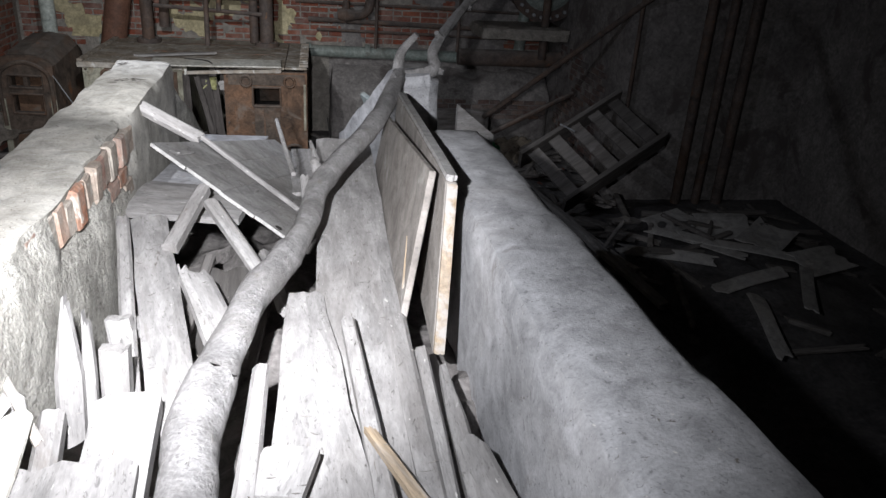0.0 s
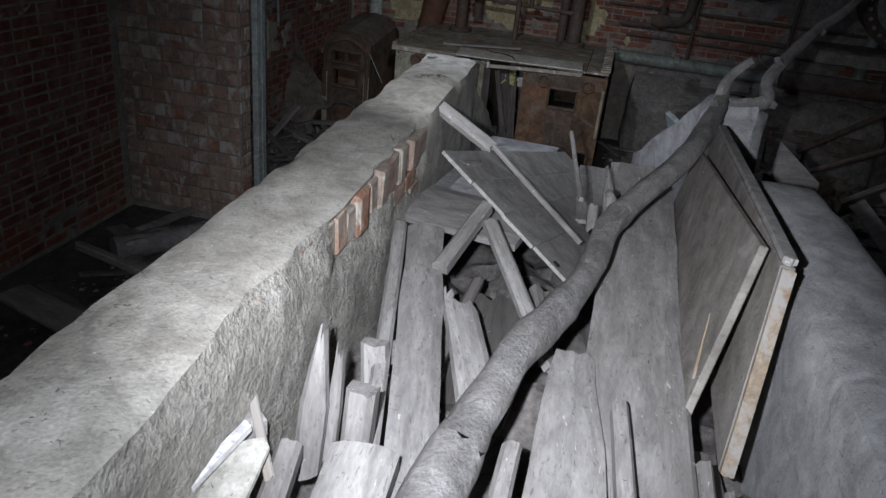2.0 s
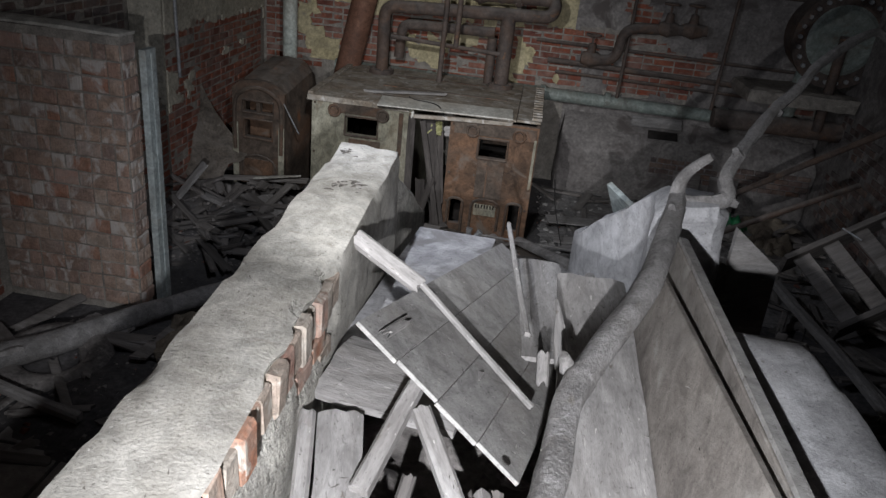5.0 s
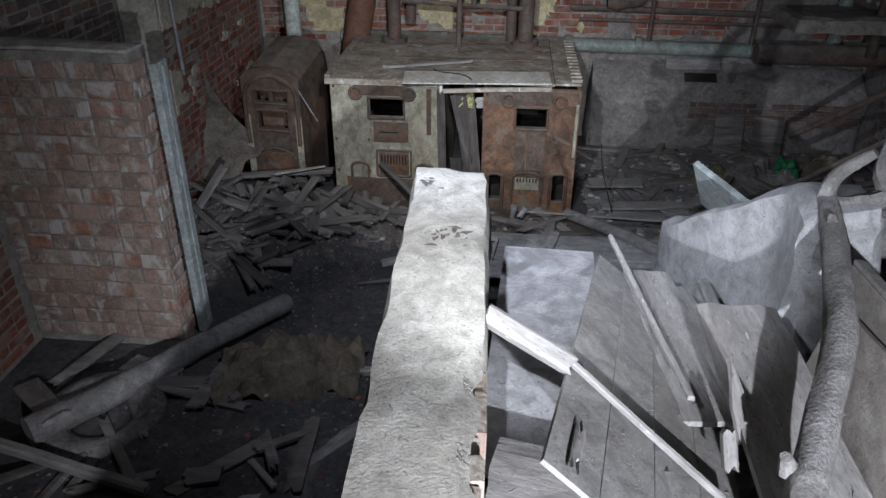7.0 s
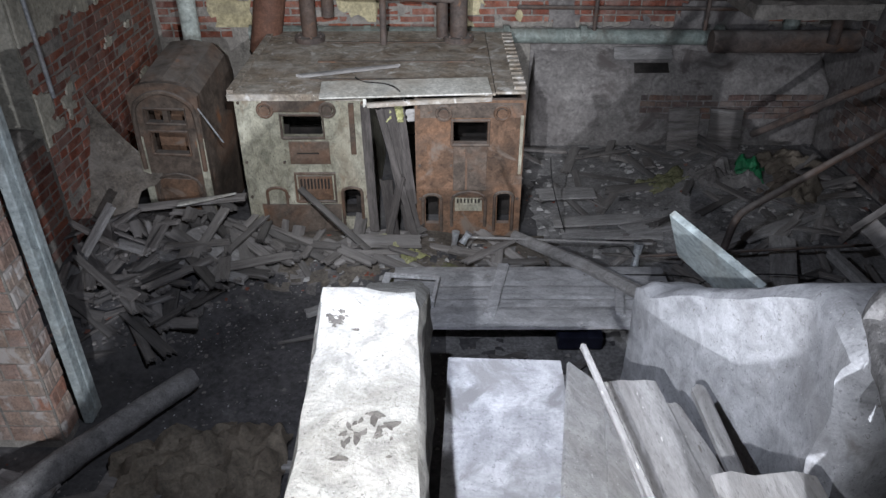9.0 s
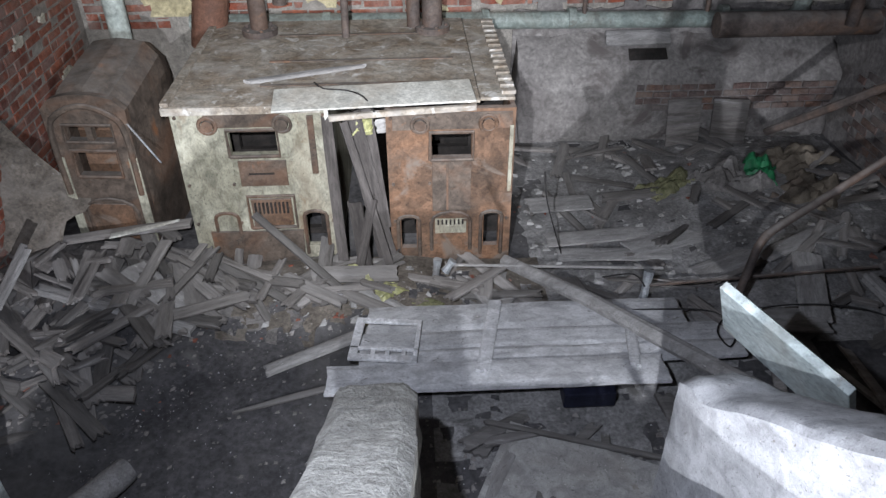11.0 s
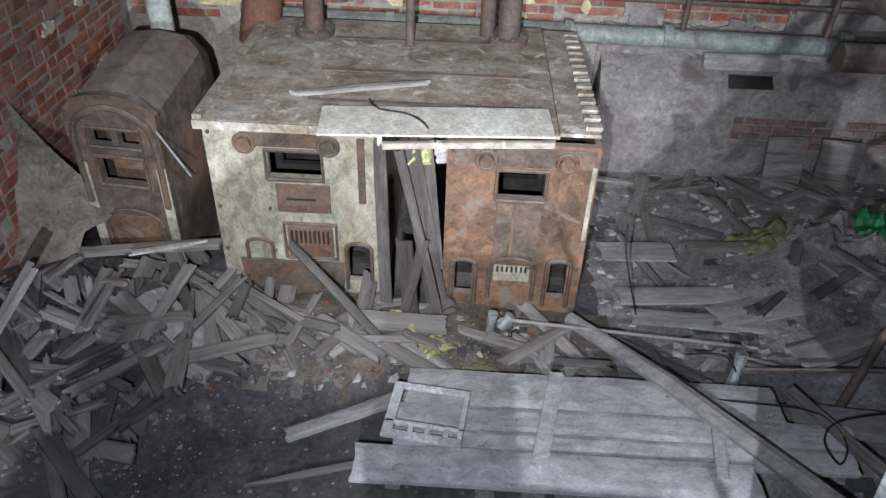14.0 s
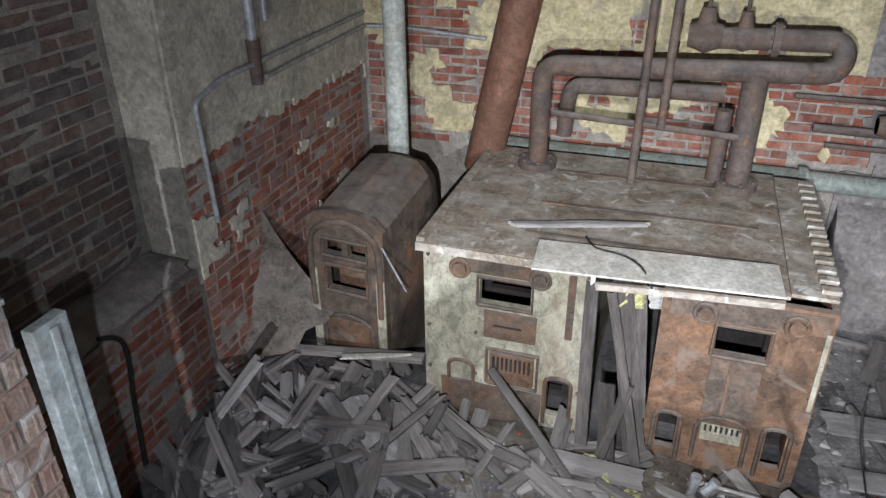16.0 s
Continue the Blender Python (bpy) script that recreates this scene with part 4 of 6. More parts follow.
def small_boiler():
    ob = holder("small_boiler", "small round-shouldered cast-iron boiler, rusty and dusty", "boiler", (-3.06, 7.72, 0))
    w, h, d = 0.54, 1.20, 0.85
    prof = [(0, 0), (0, h * 0.80), (0.02, h * 0.90), (0.10, h * 0.98), (w / 2, h), (w - 0.10, h * 0.98), (w - 0.02, h * 0.90), (w, h * 0.80), (w, 0)]
    bm = bmesh.new()
    rows_ = []
    for y, lift, inset in ((0.05, -0.02, 0.0), (0.12, 0.0, -0.008), (0.45, 0.06, -0.012), (0.70, 0.10, -0.005), (d, 0.04, 0.02)):
        rows_.append([bm.verts.new((x + (inset if x < w / 2 else -inset if x > w / 2 else 0), y, z + (lift if z > h * 0.7 else 0))) for x, z in prof])
    for a, b in zip(rows_, rows_[1:]):
        for k in range(len(prof) - 1):
            bm.faces.new([a[k], a[k + 1], b[k + 1], b[k]])
    bm.faces.new(rows_[-1])
    part("body", bm, M_BROWN, ob)
    f = pierced(w, h * 0.90, 0.05, [(0.12, 0.87, 0.25, 0.97), (0.29, 0.87, 0.42, 0.97), (0.13, 0.62, 0.41, 0.79), (0.14, 0.08, 0.40, 0.12)])
    for v in f.verts:
        if v.co.z > h * 0.80:
            v.co.z += 0.10 * max(0.0, 1 - (2 * v.co.x / w - 1) ** 2) ** 0.5 * (v.co.z - h * 0.80) / (h * 0.10)
    part("front_plate", f, M_BROWN, ob)
    arch = spline([(0.03, -0.01, 0.48), (0.03, -0.01, 0.92), (0.10, -0.01, 1.05), (w / 2, -0.01, 1.11), (w - 0.10, -0.01, 1.05), (w - 0.03, -0.01, 0.92), (w - 0.03, -0.01, 0.48)], 4)
    part("arch_moulding", tube(arch, 0.02, 8), M_BROWN, ob, "raised arched moulding")
    part("window_rim", rim(0.11, 0.86, 0.43, 0.98, 0.025, 0.02), M_BROWN, ob)
    part("window_rim", rim(0.12, 0.61, 0.42, 0.80, 0.028, 0.02), M_BROWN, ob)
    part("ash_door", box((0.12, -0.012, 0.12), (0.42, 0.0, 0.40), 0.008), M_RUST, ob, "rust-red ash door")
    part("arch_rim", rim(0.09, 0.08, 0.45, 0.44, 0.025, 0.02, True), M_BROWN, ob)
    part("stile", box((0.0, -0.01, 0.0), (0.06, 0.0, 0.75), 0.005), M_ENAMEL, ob, "scaled pale stile")
    part("stile", box((w - 0.06, -0.01, 0.0), (w, 0.0, 0.75), 0.005), M_ENAMEL, ob, "scaled pale stile")
    part("inside", box((0.06, 0.25, 0.05), (w - 0.06, 0.27, 0.95)), M_RUST, ob)
    ob.rotation_euler = (0, 0, radians(-5))
    return ob


small_boiler()
thing("flue_pipe", tube([(-2.82, 8.70, 1.10), (-2.85, 8.78, 3.9)], 0.075, 20), M_PIPEWHITE, "pale grey-green painted flue pipe rising from the small boiler", "pipe", smooth=True)
board((-2.52, 7.66, 1.0), (-2.36, 7.64, 0.72), 0.012, 0.008, "bent wire hanging between the boilers", name="wire", category="wire", material=M_GALV)

# ---- pipework behind the boilers ----
def flanged(name, points, r, material, label, flanges=(), bend=0.12):
    ob = holder(name, label, "pipe")
    part("pipe", tube(points, r, 18, bend=bend), material, ob, smooth=True)
    for c, axis, rr, dep in flanges:
        bm = disc(c, axis, rr, dep, 22)
        fl = part("flange", bm, material, ob)
        ax = Vector(axis).normalized()
        u = ax.orthogonal().normalized()
        v = ax.cross(u)
        for k in range(6):
            a = k * math.pi / 3
            part("bolt", disc(Vector(c) + (u * math.cos(a) + v * math.sin(a)) * rr * 0.8, axis, 0.012, dep + 0.03, 6), material, fl)
    return ob


flanged("header_pipe", [(-1.84, 8.80, 1.16), (-1.84, 8.80, 1.86), (-0.12, 8.80, 1.93), (-0.10, 8.95, 2.08), (-0.90, 8.95, 2.06)], 0.065, M_PIPEDARK,
        "dark iron header pipe bent over the boilers", [((-1.84, 8.80, 1.19), (0, 0, 1), 0.13, 0.05), ((-0.48, 8.95, 2.07), (1, 0, 0), 0.10, 0.04)])
flanged("riser_pipe", [(-0.56, 8.80, 1.16), (-0.56, 8.80, 1.90)], 0.075, M_PIPEDARK, "dark iron riser pipe on the boiler", [((-0.56, 8.80, 1.19), (0, 0, 1), 0.13, 0.05)])
thing("return_pipe", tube([(-1.72, 9.1, 1.30), (-1.70, 9.1, 1.66), (-0.70, 9.1, 1.68)], 0.055, 16, bend=0.1), M_PIPEDARK, "dark return pipe behind the header", "pipe", smooth=True)
thing("side_pipe", tube([(-0.70, 8.82, 1.2), (-0.70, 8.82, 1.66)], 0.05, 14), M_PIPEDARK, "short dark pipe beside the riser", "pipe", smooth=True)
for x in (-1.20, -1.06):
    thing("thin_pipe", tube([(x, 8.70, 1.16 if x < -1.1 else 1.55), (x + 0.04, 8.70, 3.9)], 0.028, 12), M_PIPEDARK, "thin dark pipe rising to the ceiling", "pipe", "thin risers", smooth=True)
thing("cross_bar", tube([(-1.75, 8.74, 1.57), (-0.60, 8.74, 1.52)], 0.022, 10), M_PIPEDARK, "thin iron bar across the pipes", "bar", smooth=True)
thing("smoke_pipe", tube([(-2.30, 9.05, 1.0), (-2.03, 9.05, 2.3), (-1.72, 9.05, 3.9)], 0.135, 22), M_PIPERED, "thick red-brown smoke pipe leaning up behind the boilers", "pipe", smooth=True)


def valve(name, at, r, label):
    ob = holder(name, label, "valve", at)
    part("body", tube([(-0.10, 0, 0), (-0.05, 0, 0), (0, 0, 0), (0.05, 0, 0), (0.10, 0, 0)], [r, r * 1.2, r * 1.5, r * 1.2, r], 14), M_PIPEDARK, ob, smooth=True)
    part("bonnet", tube([(0, 0, r), (0, 0, r + 0.10)], [r * 0.9, r * 0.6], 12), M_PIPEDARK, ob, smooth=True)
    part("stem", tube([(0, 0, r + 0.09), (0, 0, r + 0.20)], 0.012, 8), M_PIPEDARK, ob)
    ring = [(math.cos(a * math.pi / 8) * 0.075, math.sin(a * math.pi / 8) * 0.075, r + 0.19) for a in range(17)]
    part("handwheel", tube(ring, 0.012, 8), M_PIPEDARK, ob)
    return ob


valve("gate_valve", (-0.88, 8.95, 2.07), 0.07, "dark iron gate valve on the header pipe")
valve("stop_valve", (-0.66, 8.95, 2.07), 0.055, "small dark stop valve on the header pipe")
wp = holder("wall_pipe", "long grey-green painted pipe along the back wall", "pipe")
part("pipe", tube([(-2.5, 9.38, 1.08), (2.55, 9.38, 1.02), (2.62, 9.38, 2.0)], 0.07, 18, bend=0.12), M_PIPEGREEN, wp, smooth=True)
for x in (-1.4, -0.1, 0.62, 1.9):
    part("collar", disc((x, 9.38, 1.06), (1, 0, 0), 0.085, 0.06), M_PIPEGREEN, wp)
thing("upper_wall_pipe", tube([(-0.1, 9.40, 1.42), (2.4, 9.40, 1.38)], 0.03, 12), M_PIPEDARK, "thin dark pipe on the back wall", "pipe", smooth=True)
thing("swan_pipe", tube([(0.25, 9.3, 1.50), (0.62, 9.3, 1.50), (0.66, 9.3, 1.86), (1.5, 9.3, 1.92)], 0.055, 14, bend=0.14), M_PIPEDARK, "bent dark pipe on the back wall", "pipe", smooth=True)
valve("wall_valve", (0.35, 9.3, 1.50), 0.06, "rusty valve on the wall pipe")
valve("wall_valve", (1.1, 9.3, 1.90), 0.06, "rusty valve on the bent pipe")
valve("wall_valve", (1.35, 9.3, 1.91), 0.06, "rusty valve on the bent pipe")
for z, x0, x1 in ((1.62, -0.25, 2.9), (1.30, 0.0, 2.9), (2.35, -0.2, 2.9)):
    thing("thin_wall_pipe", tube([(x0, 9.42, z), (x1, 9.42, z - 0.03)], 0.018, 10), M_PIPEDARK, "thin pipe fixed to the back wall", "pipe", "thin wall pipes", smooth=True)
for x in (0.72, 1.75):
    thing("thin_upright_pipe", tube([(x, 9.36, 1.1), (x + 0.03, 9.36, 3.4)], 0.02, 10), M_PIPEDARK, "thin upright pipe on the back wall", "pipe", smooth=True)


def tank():
    ob = holder("tank", "dark round steel tank end with a ring of bolts", "tank", (2.72, 8.95, 2.02))
    part("shell", tube([(0, 0.45, 0), (0, 0.0, 0)], 0.42, 32), M_PIPEDARK, ob, smooth=False)
    ring = part("flange_ring", tube([(0, 0.03, 0), (0, -0.03, 0)], 0.47, 36), M_PIPEDARK, ob)
    part("end_cover", tube([(0, -0.03, 0), (0, -0.05, 0)], [0.34, 0.30], 32), M_PIPEGREEN, ob, "grey-blue painted end cover")
    for k in range(26):
        a = 2 * math.pi * k / 26
        part("bolt", disc((math.cos(a) * 0.41, -0.045, math.sin(a) * 0.41), (0, 1, 0), 0.022, 0.04, 6), M_GALV, ring)
    part("outlet", tube([(0.0, -0.08, 0.05), (0.0, -0.08, -0.9)], 0.05, 12), M_PIPEDARK, ob, smooth=True)
    return ob


tank()
thing("tank_ledge", slab((1.9, 8.7, 1.36), (3.0, 9.5, 1.50), 0.09, 0.02, 0.02, 51, 0.02), M_MORTAR, "rough concrete ledge below the tank", "ledge", kind="structure")
thing("cross_pipe", tube([(1.7, 9.0, 1.10), (3.02, 9.0, 1.10)], 0.10, 16), M_PIPEDARK, "thick dark pipe below the ledge", "pipe", smooth=True)
thing("sloping_pipe", tube([(1.90, 8.2, 0.55), (3.3, 6.6, 2.3)], 0.03, 10), M_PIPEDARK, "rusty pipe leaning up against the wall", "pipe", smooth=True)
for x, r in ((3.75, 0.05), (3.98, 0.045), (4.22, 0.055)):
    thing("upright_pipe", tube([(x, 6.86, 0), (x, 6.86, 3.9)], r, 14), M_PIPEDARK, "dark upright pipe on the dark grey wall", "pipe", "upright pipes", smooth=True)
thing("corner_pipe", tube([(3.06, 6.9, 0.9), (3.06, 6.9, 3.9)], 0.02, 10), M_PIPEDARK, "thin pipe at the wall corner", "pipe", smooth=True)
# pipes on the left wall
thing("conduit", tube([(-3.36, 7.28, 1.22), (-3.36, 7.25, 1.92), (-3.36, 7.50, 1.98), (-3.36, 9.40, 2.0)], 0.016, 10, bend=0.05), M_GALV, "galvanised conduit on the plastered wall", "conduit", smooth=True)
thing("conduit", tube([(-3.36, 7.95, 1.88), (-3.36, 9.42, 1.90), (-3.1, 9.46, 1.90), (-2.4, 9.46, 1.85)], 0.016, 10, bend=0.05), M_GALV, "galvanised conduit on the plastered wall", "conduit", smooth=True)
thing("drop_pipe", tube([(-3.36, 7.86, 3.9), (-3.36, 7.86, 2.08)], 0.03, 12), M_GALV, "galvanised drop pipe on the plastered wall", "pipe", smooth=True)
thing("drop_joint", tube([(-3.36, 7.86, 2.12), (-3.36, 7.86, 1.86)], [0.042, 0.036], 12), M_PIPEDARK, "dark pipe joint on the plastered wall", "pipe", smooth=True)
thing("drop_pipe", tube([(-3.36, 8.02, 3.9), (-3.36, 8.02, 2.20)], 0.02, 12), M_GALV, "thin drop pipe on the plastered wall", "pipe", smooth=True)
thing("black_cable", tube(spline([(-3.39, 6.30, 1.06), (-3.37, 6.42, 0.95), (-3.36, 6.38, 0.6), (-3.34, 6.33, 0.25)], 6), 0.012, 8), M_BLACK, "black cable hanging down the low wall", "cable", smooth=True)

# ---- on the floor, before the boilers ----
def floor_height(x, y):
    ok, p, nrm, idx = floor.ray_cast((x, y, 2.0), (0, 0, -1))
    return p.z if ok else 0.0


def deck():
    """The low wooden deck of old boards on short legs."""
    ob = holder("plank_deck", "low deck of dusty grey boards on short legs", "deck", (-1.25, 6.05, 0))
    rows_ = ((0.0, 0.20, 0.0, 1.84, 0.205), (0.203, 0.34, 0.16, 2.34, 0.17), (0.343, 0.50, 0.16, 2.40, 0.165), (0.503, 0.74, 0.20, 2.10, 0.16))
    for i, (a, b, x0, x1, top) in enumerate(rows_):
        bm = plank(x1 - x0, b - a, 0.03, 0.02, 0.006, 400 + i)
        bm.transform(Matrix.Translation(((x0 + x1) / 2, (a + b) / 2, top - 0.015)))
        part("deck_board", bm, M_DECK, ob)
    for x, x1, y1, wide in ((0.84, 0.98, 0.73, 0.075), (1.66, 1.74, 0.5, 0.06)):
        bm = plank(0.66 if x < 1 else 0.42, wide, 0.02, 0.02, 0.003, int(x * 100))
        bm.transform(along((x, 0.09, 0.217), (x1, y1, 0.182)))
        part("cross_batten", bm, M_DECK, ob)
    for x, y in ((0.15, 0.10), (1.72, 0.06), (0.25, 0.58), (2.2, 0.40), (1.0, 0.3)):
        part("leg", box((x, y, 0.0), (x + 0.07, y + 0.05, 0.15), 0.004), M_WOOD, ob)
    part("rail", box((0.1, 0.10, 0.10), (1.8, 0.14, 0.172), 0.004), M_WOOD, ob)
    return ob


deck()


def oven_frame():
    ob = holder("enamel_frame", "white enamelled cooker door frame lying on the deck", "frame")
    m = along((-1.135, 6.29, 0.207), (-0.722, 6.24, 0.207))
    m.translation = (-1.135, 6.29, 0.195)
    ob.matrix_world = m
    for lo, hi, nm in (((0.0, 0.0, 0), (0.38, 0.045, 0.02), "rail"), ((0.0, 0.085, 0), (0.38, 0.105, 0.02), "rail"), ((0.0, 0.31, 0), (0.38, 0.345, 0.02), "rail"),
                       ((0.0, 0.045, 0), (0.05, 0.31, 0.02), "stile"), ((0.355, 0.045, 0), (0.38, 0.31, 0.02), "stile")):
        part(nm, box(lo, hi, 0.005), M_WHITE, ob)
    for x in (0.12, 0.20, 0.29):
        part("divider", box((x, 0.045, 0.002), (x + 0.025, 0.085, 0.018), 0.003), M_WHITE, ob)
    return ob


oven_frame()
thing("red_cap", disc((-1.18, 6.32, 0.035), (0, 0, 1), 0.03, 0.03, 16), M_REDPL, "small red plastic cap on the floor", "cap")
thing("long_beam", tube([(-0.15, 7.30, 0.10), (0.30, 6.73, 0.20), (0.86, 6.0, 0.26), (1.02, 5.80, 0.28)], [0.042, 0.048, 0.052, 0.055], 10, wobble=0.12), M_WOOD, "long dusty round-edged timber lying across the deck", "beam")
thing("bent_rail", tube([(2.65, 7.40, 1.02), (1.32, 6.86, 0.53), (1.19, 6.74, 0.02)], 0.026, 12, bend=0.10), M_PIPEDARK, "rusty bent iron handrail standing on the floor", "rail", smooth=True)
thing("iron_rod", tube([(-0.55, 7.22, 0.14), (0.84, 7.05, 0.18)], 0.010, 8), M_WOOD, "long thin rod lying over the rubble", "rod")
thing("iron_rod", tube([(0.70, 6.88, 0.18), (2.5, 6.90, 0.27)], 0.011, 8), M_PIPEDARK, "long rusty rod lying over the rubble", "rod")
for p, q, r in (((-0.62, 7.18, 0.02), (-0.60, 7.20, 0.2), 0.03), ((-0.55, 7.20, 0.10), (-0.50, 7.21, 0.18), 0.03), ((0.67, 6.86, 0.04), (0.70, 6.92, 0.26), 0.035)):
    thing("iron_fitting", tube([p, ((p[0] + q[0]) / 2, (p[1] + q[1]) / 2, (p[2] + q[2]) / 2), q], [r, r * 0.7, r], 8), M_GALV, "small pale iron fitting in the rubble", "fitting")
for pts in ([(0.40, 6.72, 0.12), (0.62, 6.66, 0.17), (0.98, 6.60, 0.19), (1.06, 6.42, 0.20), (0.98, 6.28, 0.20), (0.96, 6.42, 0.20), (1.10, 6.55, 0.2), (1.5, 6.62, 0.2), (1.9, 6.55, 0.2), (2.1, 6.3, 0.2), (2.05, 6.1, 0.1)],
            [(0.42, 6.95, 0.20), (0.60, 6.92, 0.24), (0.66, 6.84, 0.2)], [(0.68, 5.98, 0.20), (0.69, 5.90, 0.2), (0.66, 5.75, 0.1), (0.62, 5.70, 0.06)],
            [(0.10, 7.42, 0.70), (0.14, 7.44, 0.45), (0.26, 7.40, 0.06)]):
    thing("black_cable", tube(spline(pts, 7), 0.005, 7), M_BLACK, "thin black cable lying loose over the rubble", "cable", "loose cables", smooth=True)
board((0.92, 6.78, 0.16), (1.22, 6.15, 0.21), 0.06, 0.04, "dark square timber lying on the deck", material=M_GREYWOOD)
thing("blue_crate", box((0.02, 6.04, 0.02), (0.30, 6.16, 0.12), 0.012), M_BLUE, "dark blue plastic crate under the deck", "crate")
board((-0.46, 5.45, 0.03), (-0.30, 5.75, 0.04), 0.06, 0.02, "short dusty plank on the floor")
thing("floor_sheet", ledger(0.85, 1.05, 0.012), M_CARD, "stained hardboard sheet lying on the floor", "sheet").matrix_world = pose(0.02, 5.35, 0.03, 0, 0, -25)
board((-0.42, 5.95, 0.05), (0.95, 5.5, 0.06), 0.03, 0.02, "thin lath on the floor", material=M_GREYWOOD)
board((-0.42, 7.20, 0.05), (-0.27, 6.78, 0.09), 0.06, 0.02, "dusty lath leaning on the deck")
board((-0.10, 7.05, 0.04), (-0.27, 6.78, 0.08), 0.07, 0.02, "dusty lath leaning on the deck")
# boards before the left boiler
board((-1.78, 7.42, 0.46), (-1.20, 7.02, 0.10), 0.06, 0.02, "lath leaning on the boiler's fire door", material=M_GREYWOOD)
board((-1.42, 7.14, 0.15), (-0.85, 7.12, 0.16), 0.11, 0.02, "dusty board lying before the boilers", roll=30, material=M_GREYWOOD)
board((-1.10, 7.02, 0.10), (-0.70, 6.70, 0.07), 0.13, 0.025, "broad dusty board on the rubble")
board((-0.98, 6.72, 0.06), (-1.62, 6.38, 0.05), 0.085, 0.03, "dusty plank lying on the sooty floor")
board((-1.10, 6.30, 0.03), (-1.75, 6.10, 0.03), 0.04, 0.015, "thin lath on the sooty floor", material=M_GREYWOOD, tip=0.7)
board((-2.10, 7.35, 0.20), (-1.32, 6.92, 0.10), 0.045, 0.03, "long lath in the rubble", material=M_GREYWOOD)
board((-2.05, 7.28, 0.18), (-1.45, 6.88, 0.09), 0.06, 0.02, "long lath in the rubble", material=M_GREYWOOD)
board((-2.55, 7.18, 0.24), (-2.12, 6.80, 0.16), 0.17, 0.025, "broad warped dusty board on the heap")
board((-3.05, 6.98, 0.25), (-2.05, 6.66, 0.13), 0.085, 0.03, "long dusty plank on the heap")
board((-2.42, 6.50, 0.04), (-2.42, 6.10, 0.03), 0.12, 0.02, "short plank lying on the sooty floor", material=M_GREYWOOD)
board((-3.30, 6.65, 0.10), (-3.02, 7.0, 0.55), 0.10, 0.025, "plank leaning on the low wall")
board((-2.75, 7.45, 0.30), (-2.30, 7.55, 0.34), 0.05, 0.012, "pale shiny splinter on the heap", tip=0.7, material=M_WHITESHEET)
board((-3.3, 7.5, 0.22), (-2.25, 7.62, 0.28), 0.09, 0.03, "long dusty plank at the boiler's foot", material=M_GREYWOOD)


def foil(name, at, size, material, label, category, seed, flat=0.35):
    """A crumpled sheet or rag."""
    bm = bmesh.new()
    n = 26
    vs = [[bm.verts.new((0, 0, 0)) for _ in range(n + 1)] for _ in range(n + 1)]
    for i in range(n + 1):
        for j in range(n + 1):
            u, v = i / n - 0.5, j / n - 0.5
            rim_ = 1 + 0.25 * mnoise.noise(Vector((u * 3, v * 3, seed)))
            z = abs(fbm(u, v, 1.9, seed)) * flat * 0.9 + 0.10 * flat * mnoise.noise(Vector((u * 12, v * 12, seed)))
            z += flat * 0.5 * (1 - 4 * max(u * u, v * v))
            vs[i][j].co = (u * size[0] * rim_, v * size[1] * rim_, max(z, 0) * min(size[0], size[1]))
    for i in range(n):
        for j in range(n):
            bm.faces.new([vs[i][j], vs[i + 1][j], vs[i + 1][j + 1], vs[i][j + 1]])
    r = bmesh.ops.extrude_face_region(bm, geom=bm.faces[:])
    bmesh.ops.translate(bm, verts=[v for v in r["geom"] if isinstance(v, bmesh.types.BMVert)], vec=(0, 0, -0.006))
    ob = thing(name, bm, material, label, category, smooth=True)
    ob.matrix_world = pose(*at)
    return ob


foil("foil", (-1.07, 7.18, 0.12, 0, 20, 40), (0.14, 0.22), M_YFILM, "crumpled yellow foil in the rubble", "foil", 3)
foil("foil", (-0.92, 7.02, 0.09, 0, 0, 30), (0.20, 0.16), M_YFILM, "crumpled yellow foil in the rubble", "foil", 4)
foil("foil", (-0.70, 6.92, 0.05, 0, 0, 10), (0.26, 0.12), M_OLIVE, "dirty crumpled foil in the rubble", "foil", 5)
foil("foil", (-1.02, 6.78, 0.04, 0, 0, 10), (0.12, 0.06), M_YFILM, "scrap of yellow foil on the floor", "foil", 6)
foil("foil", (-1.07, 7.60, 0.98, 60, 0, 10), (0.16, 0.14), M_YFILM, "yellow foil stuffed between the boilers", "foil", 16)
foil("carton", (-1.20, 6.98, 0.10, 0, 0, 30), (0.12, 0.08), M_WHITE, "crushed white carton in the rubble", "carton", 7)
foil("mossy_rag", (1.25, 8.22, 0.08, 0, 0, 30), (0.50, 0.22), M_OLIVE, "mossy green rag on the dusty boards", "rag", 8, 0.5)
foil("green_net", (2.0, 8.30, 0.10, 0, 0, 70), (0.34, 0.26), M_GREENFILM, "bright green plastic net on the rubble", "net", 9, 0.6)
foil("dark_rag", (1.72, 8.25, 0.06, 0, 0, 10), (0.55, 0.42), M_ASH, "crumpled grey sheet on the rubble", "rag", 10, 0.5)
foil("dark_rag", (2.25, 8.0, 0.08, 0, 0, 50), (0.6, 0.4), M_CLOTH, "dirty brown rag on the rubble", "rag", 12, 0.5)
foil("mesh_bag", (2.42, 8.55, 0.10, 0, 0, 20), (0.5, 0.35), M_CLOTH, "dusty sack on the rubble", "sack", 13, 0.35)
